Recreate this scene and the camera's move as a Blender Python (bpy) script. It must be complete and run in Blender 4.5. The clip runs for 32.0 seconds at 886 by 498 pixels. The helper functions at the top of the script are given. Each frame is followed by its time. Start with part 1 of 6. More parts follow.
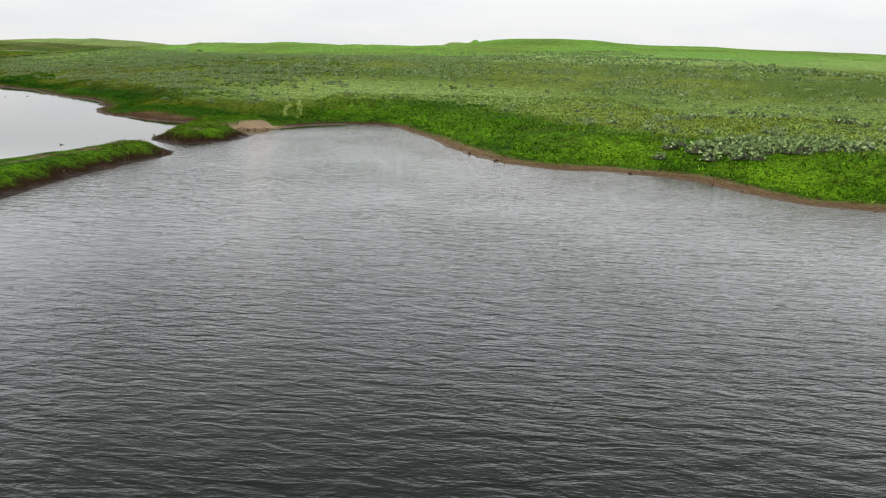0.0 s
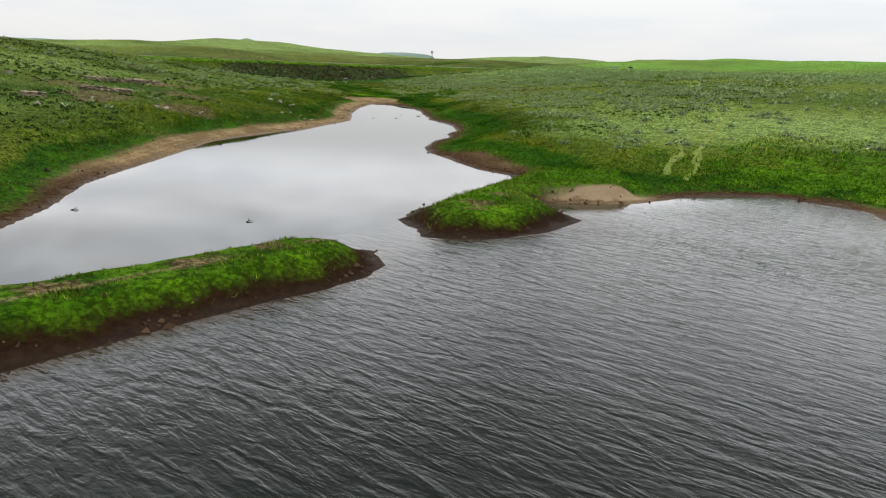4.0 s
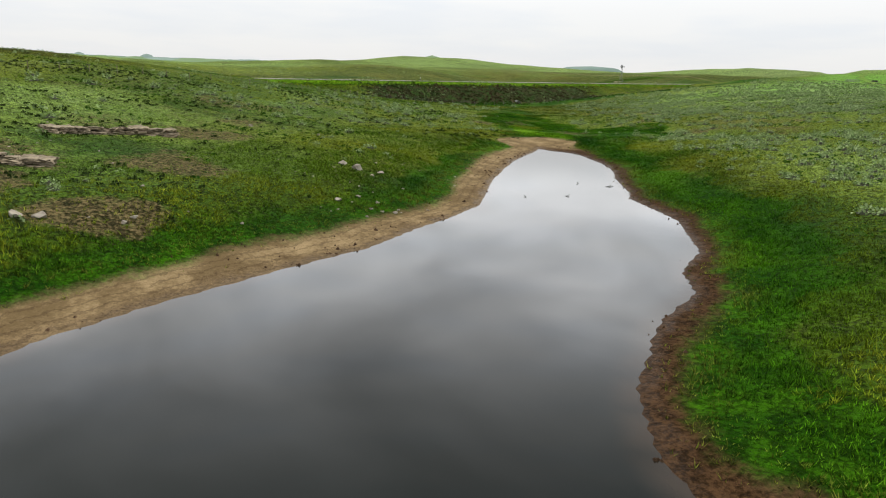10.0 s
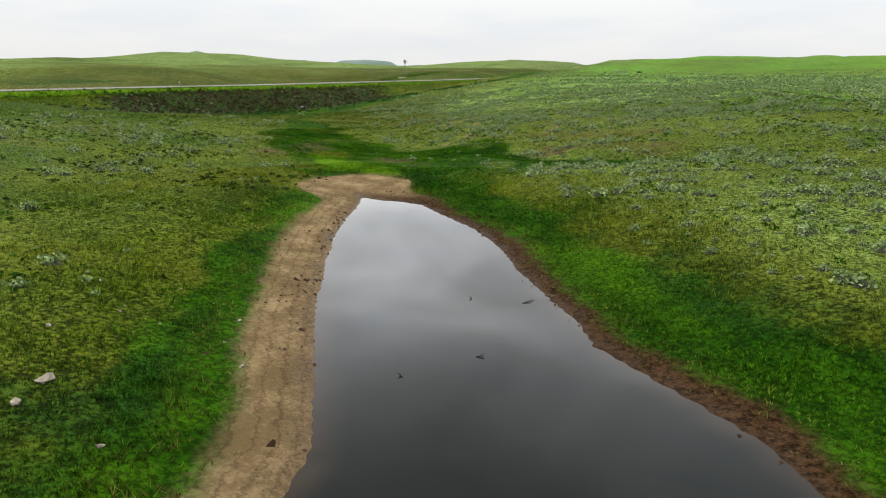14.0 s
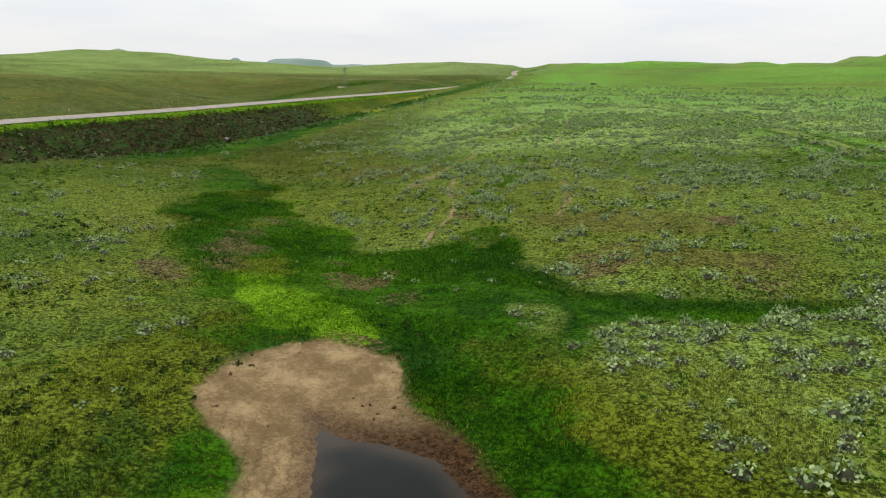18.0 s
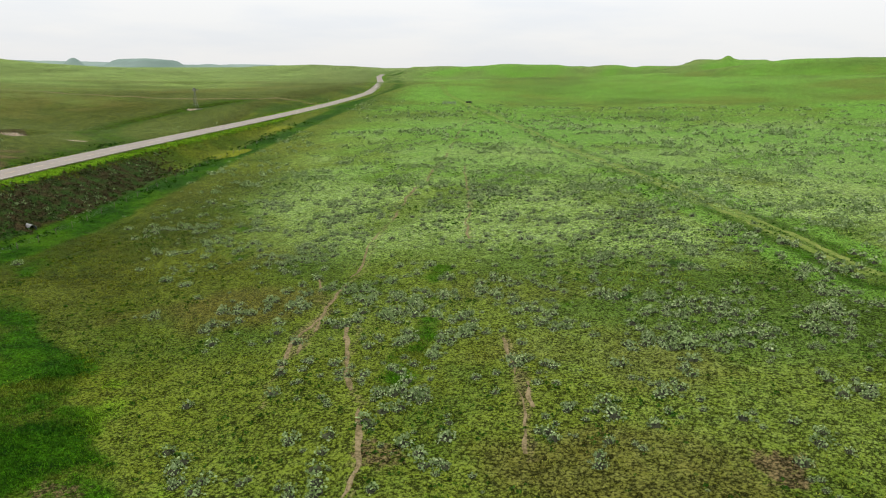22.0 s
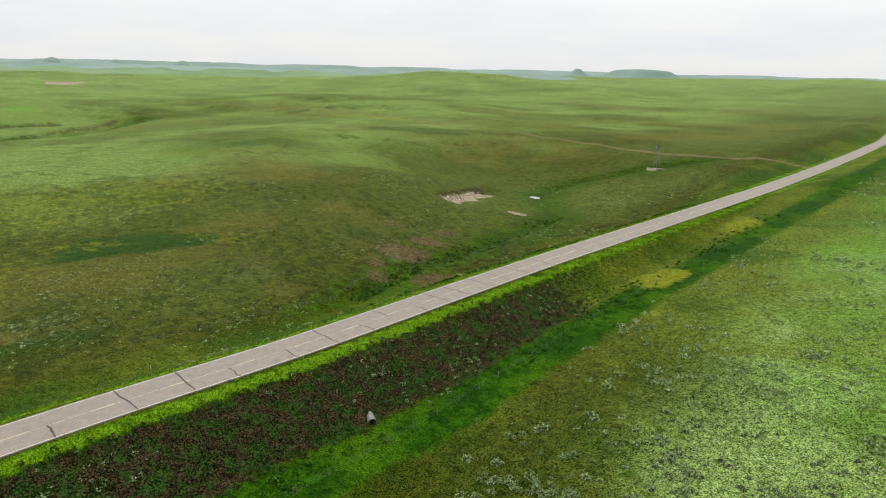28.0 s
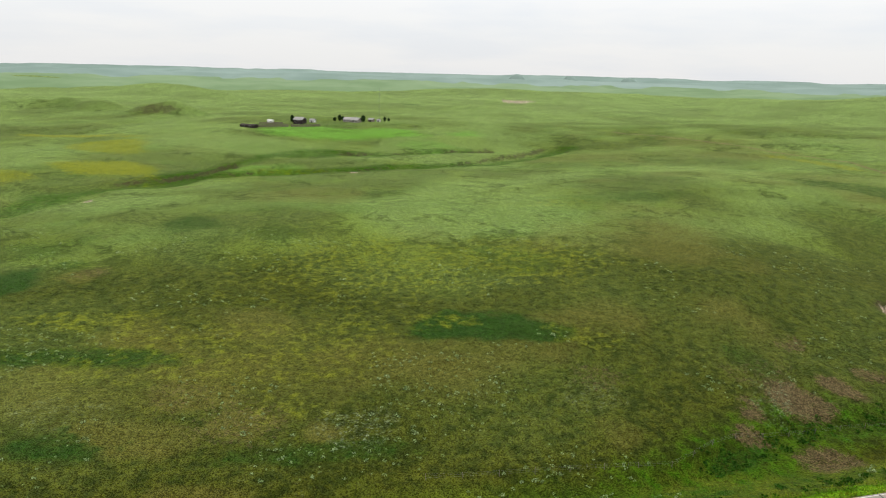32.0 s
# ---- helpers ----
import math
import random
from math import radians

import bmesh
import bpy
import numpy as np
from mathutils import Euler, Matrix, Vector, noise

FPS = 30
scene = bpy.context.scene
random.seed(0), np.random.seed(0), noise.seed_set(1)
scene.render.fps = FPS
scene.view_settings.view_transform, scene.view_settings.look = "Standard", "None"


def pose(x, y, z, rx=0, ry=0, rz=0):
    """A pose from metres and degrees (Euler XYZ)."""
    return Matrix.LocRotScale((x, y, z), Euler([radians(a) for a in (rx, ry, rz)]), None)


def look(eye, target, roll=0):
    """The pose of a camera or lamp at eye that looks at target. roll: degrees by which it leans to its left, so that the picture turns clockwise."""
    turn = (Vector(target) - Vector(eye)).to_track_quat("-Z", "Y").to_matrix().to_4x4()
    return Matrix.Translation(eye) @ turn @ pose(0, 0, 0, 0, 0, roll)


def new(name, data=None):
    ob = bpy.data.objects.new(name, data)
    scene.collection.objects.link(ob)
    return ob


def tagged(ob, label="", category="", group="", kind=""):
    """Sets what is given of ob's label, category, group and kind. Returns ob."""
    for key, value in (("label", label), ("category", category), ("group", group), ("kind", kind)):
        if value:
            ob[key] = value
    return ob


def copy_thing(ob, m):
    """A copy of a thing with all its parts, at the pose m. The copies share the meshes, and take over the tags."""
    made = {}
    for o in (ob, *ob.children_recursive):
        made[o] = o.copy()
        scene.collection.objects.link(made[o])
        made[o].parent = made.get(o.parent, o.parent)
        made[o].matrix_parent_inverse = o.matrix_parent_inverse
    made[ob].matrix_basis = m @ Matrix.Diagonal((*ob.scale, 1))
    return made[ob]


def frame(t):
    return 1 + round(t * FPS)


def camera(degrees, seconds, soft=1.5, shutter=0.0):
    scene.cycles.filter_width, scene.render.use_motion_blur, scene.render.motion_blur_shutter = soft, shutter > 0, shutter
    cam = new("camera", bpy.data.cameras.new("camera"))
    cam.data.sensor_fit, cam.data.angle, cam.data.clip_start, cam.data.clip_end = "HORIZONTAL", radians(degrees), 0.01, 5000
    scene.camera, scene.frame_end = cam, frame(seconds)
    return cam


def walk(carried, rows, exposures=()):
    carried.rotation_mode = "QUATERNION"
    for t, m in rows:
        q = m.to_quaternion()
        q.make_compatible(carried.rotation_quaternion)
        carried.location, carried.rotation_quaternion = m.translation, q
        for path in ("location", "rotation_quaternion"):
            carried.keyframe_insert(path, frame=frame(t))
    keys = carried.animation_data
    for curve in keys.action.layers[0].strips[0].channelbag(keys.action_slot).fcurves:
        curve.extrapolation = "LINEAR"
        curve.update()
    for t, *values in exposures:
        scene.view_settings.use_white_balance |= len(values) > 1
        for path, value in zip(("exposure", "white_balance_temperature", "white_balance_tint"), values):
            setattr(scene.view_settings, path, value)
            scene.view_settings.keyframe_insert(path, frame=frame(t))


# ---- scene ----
cam = camera(65.0, 32.0, 1.1)
PATH = [
    (0.0, (0.00, 0.00, 8.56), (-0.77, 9.64, 6.02), 2.22),
    (0.5, (-0.79, 5.11, 8.61), (-2.06, 14.69, 6.06), 2.26),
    (1.0, (-1.64, 10.17, 8.67), (-3.55, 19.65, 6.12), 2.30),
    (1.5, (-2.55, 15.18, 8.76), (-5.14, 24.50, 6.21), 2.35),
    (2.0, (-3.54, 20.12, 8.85), (-6.90, 29.19, 6.29), 2.41),
    (2.5, (-4.60, 24.99, 8.95), (-8.74, 33.73, 6.40), 2.47),
    (3.0, (-5.76, 29.80, 9.04), (-10.52, 38.21, 6.48), 2.53),
    (3.5, (-7.06, 34.54, 9.13), (-12.44, 42.57, 6.56), 2.58),
    (4.0, (-8.56, 39.21, 9.24), (-14.58, 46.78, 6.68), 2.61),
    (4.5, (-10.30, 43.79, 9.38), (-16.89, 50.87, 6.82), 2.62),
    (6.5, (-21.81, 59.92, 9.82), (-29.41, 65.90, 7.28), 2.49),
    (7.0, (-24.99, 63.21, 9.89), (-32.68, 69.09, 7.36), 2.45),
    (7.5, (-28.32, 66.39, 9.97), (-36.09, 72.17, 7.46), 2.39),
    (8.0, (-31.80, 69.43, 10.08), (-39.59, 75.17, 7.57), 2.28),
    (8.5, (-35.39, 72.30, 10.22), (-43.18, 78.05, 7.73), 2.14),
    (9.0, (-38.94, 75.07, 10.40), (-46.73, 80.83, 7.92), 2.00),
    (9.5, (-42.46, 77.82, 10.62), (-50.26, 83.57, 8.15), 1.88),
    (10.0, (-46.06, 80.53, 10.85), (-53.84, 86.31, 8.39), 1.74),
    (10.5, (-49.71, 83.14, 11.05), (-57.17, 89.33, 8.59), 1.58),
    (11.0, (-53.36, 85.65, 11.16), (-60.29, 92.43, 8.70), 1.39),
    (11.5, (-56.97, 88.22, 11.29), (-63.40, 95.47, 8.84), 1.19),
    (12.0, (-60.62, 90.85, 11.46), (-66.64, 98.44, 9.00), 0.99),
    (12.5, (-64.29, 93.58, 11.64), (-70.01, 101.41, 9.17), 0.81),
    (13.0, (-67.87, 96.52, 11.92), (-73.51, 104.40, 9.44), 0.69),
    (13.5, (-71.32, 99.59, 12.24), (-76.98, 107.45, 9.76), 0.65),
    (14.0, (-74.74, 102.72, 12.76), (-80.40, 110.58, 10.28), 0.69),
    (14.5, (-78.12, 106.01, 13.51), (-83.79, 113.86, 11.02), 0.77),
    (16.5, (-91.28, 119.03, 16.40), (-96.91, 126.91, 13.91), 1.31),
    (17.0, (-94.00, 122.24, 17.33), (-99.60, 130.14, 14.84), 1.35),
    (17.5, (-96.80, 125.45, 18.32), (-102.03, 133.60, 15.83), 1.33),
    (18.0, (-99.64, 128.71, 19.37), (-104.55, 137.06, 16.89), 1.30),
    (18.5, (-102.41, 132.14, 20.58), (-107.05, 140.65, 18.10), 1.25),
    (19.0, (-105.07, 135.68, 21.91), (-109.35, 144.37, 19.44), 1.17),
    (19.5, (-107.69, 139.10, 23.16), (-111.47, 148.03, 20.70), 1.08),
    (20.0, (-110.13, 142.50, 24.43), (-113.47, 151.59, 21.95), 0.98),
    (20.5, (-112.60, 146.14, 25.94), (-115.83, 155.27, 23.45), 0.94),
    (21.0, (-114.96, 149.99, 27.71), (-118.19, 159.12, 25.22), 0.95),
    (21.5, (-117.14, 153.99, 29.58), (-120.38, 163.12, 27.09), 0.95),
    (22.0, (-119.32, 158.05, 31.50), (-122.56, 167.18, 29.02), 0.97),
    (22.5, (-121.47, 162.16, 33.47), (-124.71, 171.28, 30.98), 1.02),
    (23.0, (-123.60, 166.36, 35.51), (-127.16, 175.37, 33.01), 1.10),
    (23.5, (-125.63, 170.57, 37.59), (-129.51, 179.45, 35.09), 1.14),
    (24.0, (-127.56, 174.79, 39.66), (-131.71, 183.54, 37.16), 1.15),
    (24.5, (-129.47, 179.07, 41.73), (-134.04, 187.61, 39.22), 1.14),
    (26.5, (-138.37, 196.80, 49.80), (-144.88, 203.96, 47.28), 1.31),
    (27.0, (-141.01, 200.98, 51.78), (-148.07, 207.58, 49.26), 1.36),
    (27.5, (-143.79, 205.05, 53.79), (-151.48, 210.92, 51.27), 1.41),
    (28.0, (-146.75, 208.98, 55.84), (-154.91, 214.18, 53.31), 1.42),
    (28.5, (-149.83, 212.79, 57.87), (-158.39, 217.31, 55.35), 1.42),
    (29.0, (-153.05, 216.25, 59.92), (-161.91, 220.15, 57.40), 1.37),
    (29.5, (-156.39, 219.37, 62.00), (-165.49, 222.67, 59.49), 1.36),
    (30.0, (-159.83, 222.17, 64.10), (-169.16, 224.72, 61.58), 1.37),
    (30.5, (-163.42, 224.67, 66.19), (-172.93, 226.48, 63.68), 1.40),
    (31.0, (-167.07, 226.96, 68.23), (-176.69, 228.03, 65.72), 1.44),
    (31.5, (-170.81, 229.02, 70.18), (-180.48, 229.41, 67.67), 1.46),
    (32.0, (-174.58, 230.98, 72.06), (-184.25, 230.61, 69.56), 1.45),
]
walk(cam, [(t, look(eye, target, roll)) for t, eye, target, roll in PATH])

# ---- sky, sun ----
SUN_ELEV, SUN_TURN = 68.0, 300.0
world = bpy.data.worlds.new("world")
scene.world = world
world.use_nodes = True
wn, wl = world.node_tree.nodes, world.node_tree.links
wn.clear()
w_out, w_bg = wn.new("ShaderNodeOutputWorld"), wn.new("ShaderNodeBackground")
w_sky, w_co = wn.new("ShaderNodeTexSky"), wn.new("ShaderNodeTexCoord")
w_sky.sky_type, w_sky.sun_disc = "NISHITA", False
w_sky.sun_elevation, w_sky.sun_rotation = radians(SUN_ELEV), radians(SUN_TURN)
w_dim = wn.new("ShaderNodeVectorMath")
w_dim.operation = "SCALE"
w_dim.inputs["Scale"].default_value = 0.12
wl.new(w_sky.outputs[0], w_dim.inputs[0])
w_map = wn.new("ShaderNodeMapping")
w_map.inputs["Scale"].default_value = (2.4, 2.4, 14.0)
wl.new(w_co.outputs["Generated"], w_map.inputs[0])
w_noise = wn.new("ShaderNodeTexNoise")
w_noise.inputs["Scale"].default_value, w_noise.inputs["Detail"].default_value = 1.9, 6.0
wl.new(w_map.outputs[0], w_noise.inputs["Vector"])
w_ramp = wn.new("ShaderNodeValToRGB")
w_ramp.color_ramp.elements[0].position, w_ramp.color_ramp.elements[0].color = 0.36, (0.82, 0.84, 0.87, 1)
w_ramp.color_ramp.elements[1].position, w_ramp.color_ramp.elements[1].color = 0.56, (0.885, 0.885, 0.885, 1)
wl.new(w_noise.outputs[0], w_ramp.inputs[0])
w_mix = wn.new("ShaderNodeMix")
w_mix.data_type = "RGBA"
w_mix.inputs[0].default_value = 0.93
wl.new(w_dim.outputs[0], w_mix.inputs[6])
wl.new(w_ramp.outputs[0], w_mix.inputs[7])
wl.new(w_mix.outputs[2], w_bg.inputs[0])
# the deck of cloud is thin and bright low down, thick and dim overhead
w_sep, w_lift = wn.new("ShaderNodeSeparateXYZ"), wn.new("ShaderNodeFloatCurve")
wl.new(w_co.outputs["Generated"], w_sep.inputs[0])
wl.new(w_sep.outputs["Z"], w_lift.inputs["Value"])
curve = w_lift.mapping.curves[0]
curve.points[0].location, curve.points[1].location = (0.0, 0.44), (1.0, 0.20)
for spot in ((0.05, 0.46), (0.10, 0.50), (0.17, 0.92), (0.28, 0.95), (0.44, 0.54), (0.66, 0.22)):
    curve.points.new(*spot)
w_lift.mapping.update()
w_twice = wn.new("ShaderNodeMath")
w_twice.operation = "MULTIPLY"
w_twice.inputs[1].default_value = 2.25
wl.new(w_lift.outputs[0], w_twice.inputs[0])
# thicker and thinner places in the deck, laid out on a plane overhead
w_up, w_flat, w_deck, w_thick = wn.new("ShaderNodeMath"), wn.new("ShaderNodeVectorMath"), wn.new("ShaderNodeTexNoise"), wn.new("ShaderNodeMapRange")
w_up.operation, w_up.inputs[1].default_value = "ADD", 0.10
wl.new(w_sep.outputs["Z"], w_up.inputs[0])
w_flat.operation = "DIVIDE"
wl.new(w_co.outputs["Generated"], w_flat.inputs[0])
wl.new(w_up.outputs[0], w_flat.inputs[1])
w_deck.inputs["Scale"].default_value, w_deck.inputs["Detail"].default_value = 1.5, 5.0
w_deck.inputs["Distortion"].default_value = 0.5
wl.new(w_flat.outputs[0], w_deck.inputs["Vector"])
for k, v in enumerate((0.34, 0.68, 0.74, 1.30)):
    w_thick.inputs[k + 1].default_value = v
wl.new(w_deck.outputs[0], w_thick.inputs[0])
w_fade, w_blend = wn.new("ShaderNodeMapRange"), wn.new("ShaderNodeMix")
for k, v in enumerate((0.10, 0.26, 0.0, 1.0)):
    w_fade.inputs[k + 1].default_value = v
wl.new(w_sep.outputs["Z"], w_fade.inputs[0])
wl.new(w_fade.outputs[0], w_blend.inputs[0])
w_blend.inputs[2].default_value = 1.0
wl.new(w_thick.outputs[0], w_blend.inputs[3])
w_total = wn.new("ShaderNodeMath")
w_total.operation = "MULTIPLY"
wl.new(w_twice.outputs[0], w_total.inputs[0])
wl.new(w_blend.outputs[0], w_total.inputs[1])
wl.new(w_total.outputs[0], w_bg.inputs[1])
wl.new(w_bg.outputs[0], w_out.inputs[0])

sun_data = bpy.data.lights.new("sun", "SUN")
sun_data.energy, sun_data.angle, sun_data.color = 3.6, radians(10), (1.0, 0.96, 0.9)
sun = new("sun", sun_data)
_a, _e = radians(SUN_TURN), radians(SUN_ELEV)
sun.matrix_world = look((-200, 200, 300), Vector((-200, 200, 300)) - Vector((math.sin(_a) * math.cos(_e), math.cos(_a) * math.cos(_e), math.sin(_e))))


# ---- small tools ----
def nodes_of(name):
    mat = bpy.data.materials.new(name)
    mat.use_nodes = True
    return mat, mat.node_tree.nodes, mat.node_tree.links, mat.node_tree.nodes["Principled BSDF"]


class Graph:
    """A short way to wire the nodes of one material."""

    def __init__(self, name, rough=0.9, spec=0.2, metal=0.0):
        self.mat, self.n, self.l, self.bsdf = nodes_of(name)
        self.bsdf.inputs["Roughness"].default_value = rough
        self.bsdf.inputs["Specular IOR Level"].default_value = spec
        self.bsdf.inputs["Metallic"].default_value = metal
        self.co = self.n.new("ShaderNodeTexCoord").outputs["Object"]

    def put(self, socket, value):
        if isinstance(value, bpy.types.NodeSocket):
            self.l.new(value, socket)
        elif isinstance(value, (tuple, list)):
            socket.default_value = (*value, 1.0) if len(value) == 3 and len(socket.default_value) == 4 else value
        else:
            socket.default_value = value

    def scaled(self, factor):
        node = self.n.new("ShaderNodeMapping")
        node.inputs["Scale"].default_value = factor
        self.l.new(self.co, node.inputs[0])
        return node.outputs[0]

    def noise(self, scale, detail=3.0, rough=0.55, co=None, twist=0.0):
        node = self.n.new("ShaderNodeTexNoise")
        self.l.new(co or self.co, node.inputs["Vector"])
        node.inputs["Scale"].default_value, node.inputs["Detail"].default_value = scale, detail
        node.inputs["Roughness"].default_value, node.inputs["Distortion"].default_value = rough, twist
        return node.outputs[0]

    def cells(self, scale, co=None):
        node = self.n.new("ShaderNodeTexVoronoi")
        self.l.new(co or self.co, node.inputs["Vector"])
        node.inputs["Scale"].default_value = scale
        return node.outputs[0]

    def math(self, op, a, b=0.0):
        node = self.n.new("ShaderNodeMath")
        node.operation = op
        self.put(node.inputs[0], a)
        self.put(node.inputs[1], b)
        return node.outputs[0]

    def step(self, value, low, high, to_low=0.0, to_high=1.0):
        node = self.n.new("ShaderNodeMapRange")
        node.interpolation_type = "SMOOTHSTEP"
        self.put(node.inputs[0], value)
        for k, v in enumerate((low, high, to_low, to_high)):
            node.inputs[k + 1].default_value = v
        return node.outputs[0]

    def mix(self, fac, a, b):
        node = self.n.new("ShaderNodeMix")
        node.data_type = "RGBA"
        self.put(node.inputs[0], fac)
        self.put(node.inputs[6], a)
        self.put(node.inputs[7], b)
        return node.outputs[2]

    def attr(self, name):
        node = self.n.new("ShaderNodeAttribute")
        node.attribute_name = name
        return node.outputs["Fac"]

    def island(self):
        return self.n.new("ShaderNodeNewGeometry").outputs["Random Per Island"]

    def bump(self, height, strength, distance):
        node = self.n.new("ShaderNodeBump")
        node.inputs["Strength"].default_value, node.inputs["Distance"].default_value = strength, distance
        self.put(node.inputs["Height"], height)
        self.l.new(node.outputs[0], self.bsdf.inputs["Normal"])

    def done(self, colour):
        self.put(self.bsdf.inputs["Base Color"], colour)
        return self.mat


def part(name, bm, material, parent=None, label=""):
    """Links a bmesh as one mesh object under a thing or a part."""
    me = bpy.data.meshes.new(name)
    bm.to_mesh(me)
    bm.free()
    ob = new(name, me)
    me.materials.append(material)
    if parent is not None:
        ob.parent = parent
    if label:
        ob["label"] = label
    return ob


def mesh_of(name, verts, faces, material, smooth=False):
    me = bpy.data.meshes.new(name)
    me.from_pydata(verts, [], faces)
    if smooth:
        me.polygons.foreach_set("use_smooth", np.ones(len(me.polygons), bool))
    me.materials.append(material)
    me.update()
    return new(name, me)


def box(bm, cx, cy, cz, sx, sy, sz, turn=0.0, bevel=0.0):
    """Adds a box with its centre and full sizes, turned about z (degrees)."""
    m = Matrix.Translation((cx, cy, cz)) @ Matrix.Rotation(radians(turn), 4, "Z") @ Matrix.Diagonal((sx, sy, sz, 1))
    made = bmesh.ops.create_cube(bm, size=1.0, matrix=m)["verts"]
    if bevel:
        bmesh.ops.bevel(bm, geom=list({e for v in made for e in v.link_edges}), offset=bevel, segments=1, affect="EDGES")


def rod(bm, a, b, r1, r2=None, sides=8):
    a, b = Vector(a), Vector(b)
    turn = (b - a).to_track_quat("Z", "Y").to_matrix().to_4x4()
    bmesh.ops.create_cone(bm, cap_ends=True, segments=sides, radius1=r1, radius2=r1 if r2 is None else r2, depth=(b - a).length,
                          matrix=Matrix.Translation((a + b) / 2) @ turn)


def hashed(ix, iy, seed):
    h = (ix.astype(np.int64) * 374761393 + iy.astype(np.int64) * 668265263 + seed * 974711) & 0x7FFFFFFF
    h = ((h ^ (h >> 13)) * 1274126177) & 0x7FFFFFFF
    return ((h ^ (h >> 16)) & 0xFFFFF) / float(0xFFFFF)


def wobble(x, y, size, seed=0, octaves=3):
    """Smooth noise from 0 to 1 over the plan, with bumps of about that size in metres."""
    total, weight, amp = 0.0, 0.0, 1.0
    for k in range(octaves):
        u, v = np.asarray(x, float) / size + 17.3 * k, np.asarray(y, float) / size - 9.1 * k
        iu, iv = np.floor(u), np.floor(v)
        fu, fv = u - iu, v - iv
        fu, fv = fu * fu * (3 - 2 * fu), fv * fv * (3 - 2 * fv)
        a, b = hashed(iu, iv, seed + k), hashed(iu + 1, iv, seed + k)
        c, d = hashed(iu, iv + 1, seed + k), hashed(iu + 1, iv + 1, seed + k)
        total = total + amp * ((a * (1 - fu) + b * fu) * (1 - fv) + (c * (1 - fu) + d * fu) * fv)
        weight, amp, size = weight + amp, amp * 0.5, size * 0.5
    return total / weight


def ease(v, low, high):
    s = np.clip((v - low) / (high - low), 0, 1)
    return s * s * (3 - 2 * s)


def along(x, y, line):
    """Distance to a polyline, its side (+ right of the way) and how far along it the nearest point lies."""
    best, side, run, total = np.full(np.shape(x), 1e9), np.zeros(np.shape(x)), np.zeros(np.shape(x)), 0.0
    for (x0, y0), (x1, y1) in zip(line[:-1], line[1:]):
        dx, dy = x1 - x0, y1 - y0
        length = math.hypot(dx, dy)
        s = np.clip(((x - x0) * dx + (y - y0) * dy) / length**2, 0, 1)
        d = np.hypot(x - x0 - s * dx, y - y0 - s * dy)
        near = d < best
        best = np.where(near, d, best)
        side = np.where(near, np.sign((x - x0) * dy - (y - y0) * dx), side)
        run = np.where(near, total + s * length, run)
        total += length
    return best, side, run


def along_near(x, y, line, margin):
    """As along(), but only worked out within a margin of the line; the distance is 1000 beyond it."""
    px, py = zip(*line)
    best, side, run = np.full(np.shape(x), 1000.0), np.ones(np.shape(x)), np.zeros(np.shape(x))
    k = np.nonzero((x > min(px) - margin) & (x < max(px) + margin) & (y > min(py) - margin) & (y < max(py) + margin))
    if len(k[0]):
        best[k], side[k], run[k] = along(x[k], y[k], line)
    return best, side, run


def inside(x, y, line):
    px, py = zip(*line)
    k = np.nonzero((x > min(px)) & (x < max(px)) & (y > min(py)) & (y < max(py)))
    full = np.zeros(np.shape(x), bool)
    if len(k[0]):
        full[k] = within(x[k], y[k], line)
    return full


def within(x, y, line):
    odd = np.zeros(np.shape(x), bool)
    for (x0, y0), (x1, y1) in zip(line, line[1:] + line[:1]):
        if y0 != y1:
            odd ^= ((y0 > y) != (y1 > y)) & (x < (x1 - x0) * (y - y0) / (y1 - y0) + x0)
    return odd


def shore_distance(x, y):
    """Metres to the water's edge: over 0 on land, under 0 in the water."""
    far = None
    for outline in (LAKE, POND):
        d = along_near(x, y, outline + outline[:1], 70.0)[0]
        d = np.where(inside(x, y, outline), -d, d)
        far = d if far is None else np.minimum(far, d)
    return far


# ---- the plan: water's edge, road, swells of the land ----
LAKE = [(-31.8, 68.3), (-29.7, 70.5), (-28.6, 74.5), (-28.9, 78.8), (-31.3, 80.0), (-32.8, 81.5), (-32.2, 83.8), (-30.0, 85.8), (-28.8, 88.0),
        (-27.5, 93.0), (-25.0, 97.0), (-22.0, 100.0), (-15.5, 99.0), (-13.5, 94.5), (-11.0, 89.0), (-8.3, 83.5), (-6.2, 77.0), (-3.3, 70.5),
        (0.0, 65.3), (5.0, 62.3), (9.7, 63.0), (13.0, 61.5), (16.0, 59.8), (19.5, 53.2), (22.0, 50.2), (27.0, 49.5), (45.0, 42.0), (62.0, 15.0),
        (66.0, -35.0), (50.0, -80.0), (5.0, -95.0), (-24.0, -75.0), (-27.0, -30.0), (-28.0, 10.0), (-28.6, 30.0), (-29.6, 40.0), (-30.1, 46.0),
        (-30.0, 52.0), (-29.6, 57.0), (-29.6, 60.3), (-30.4, 62.2), (-32.0, 63.2), (-33.0, 66.0)]
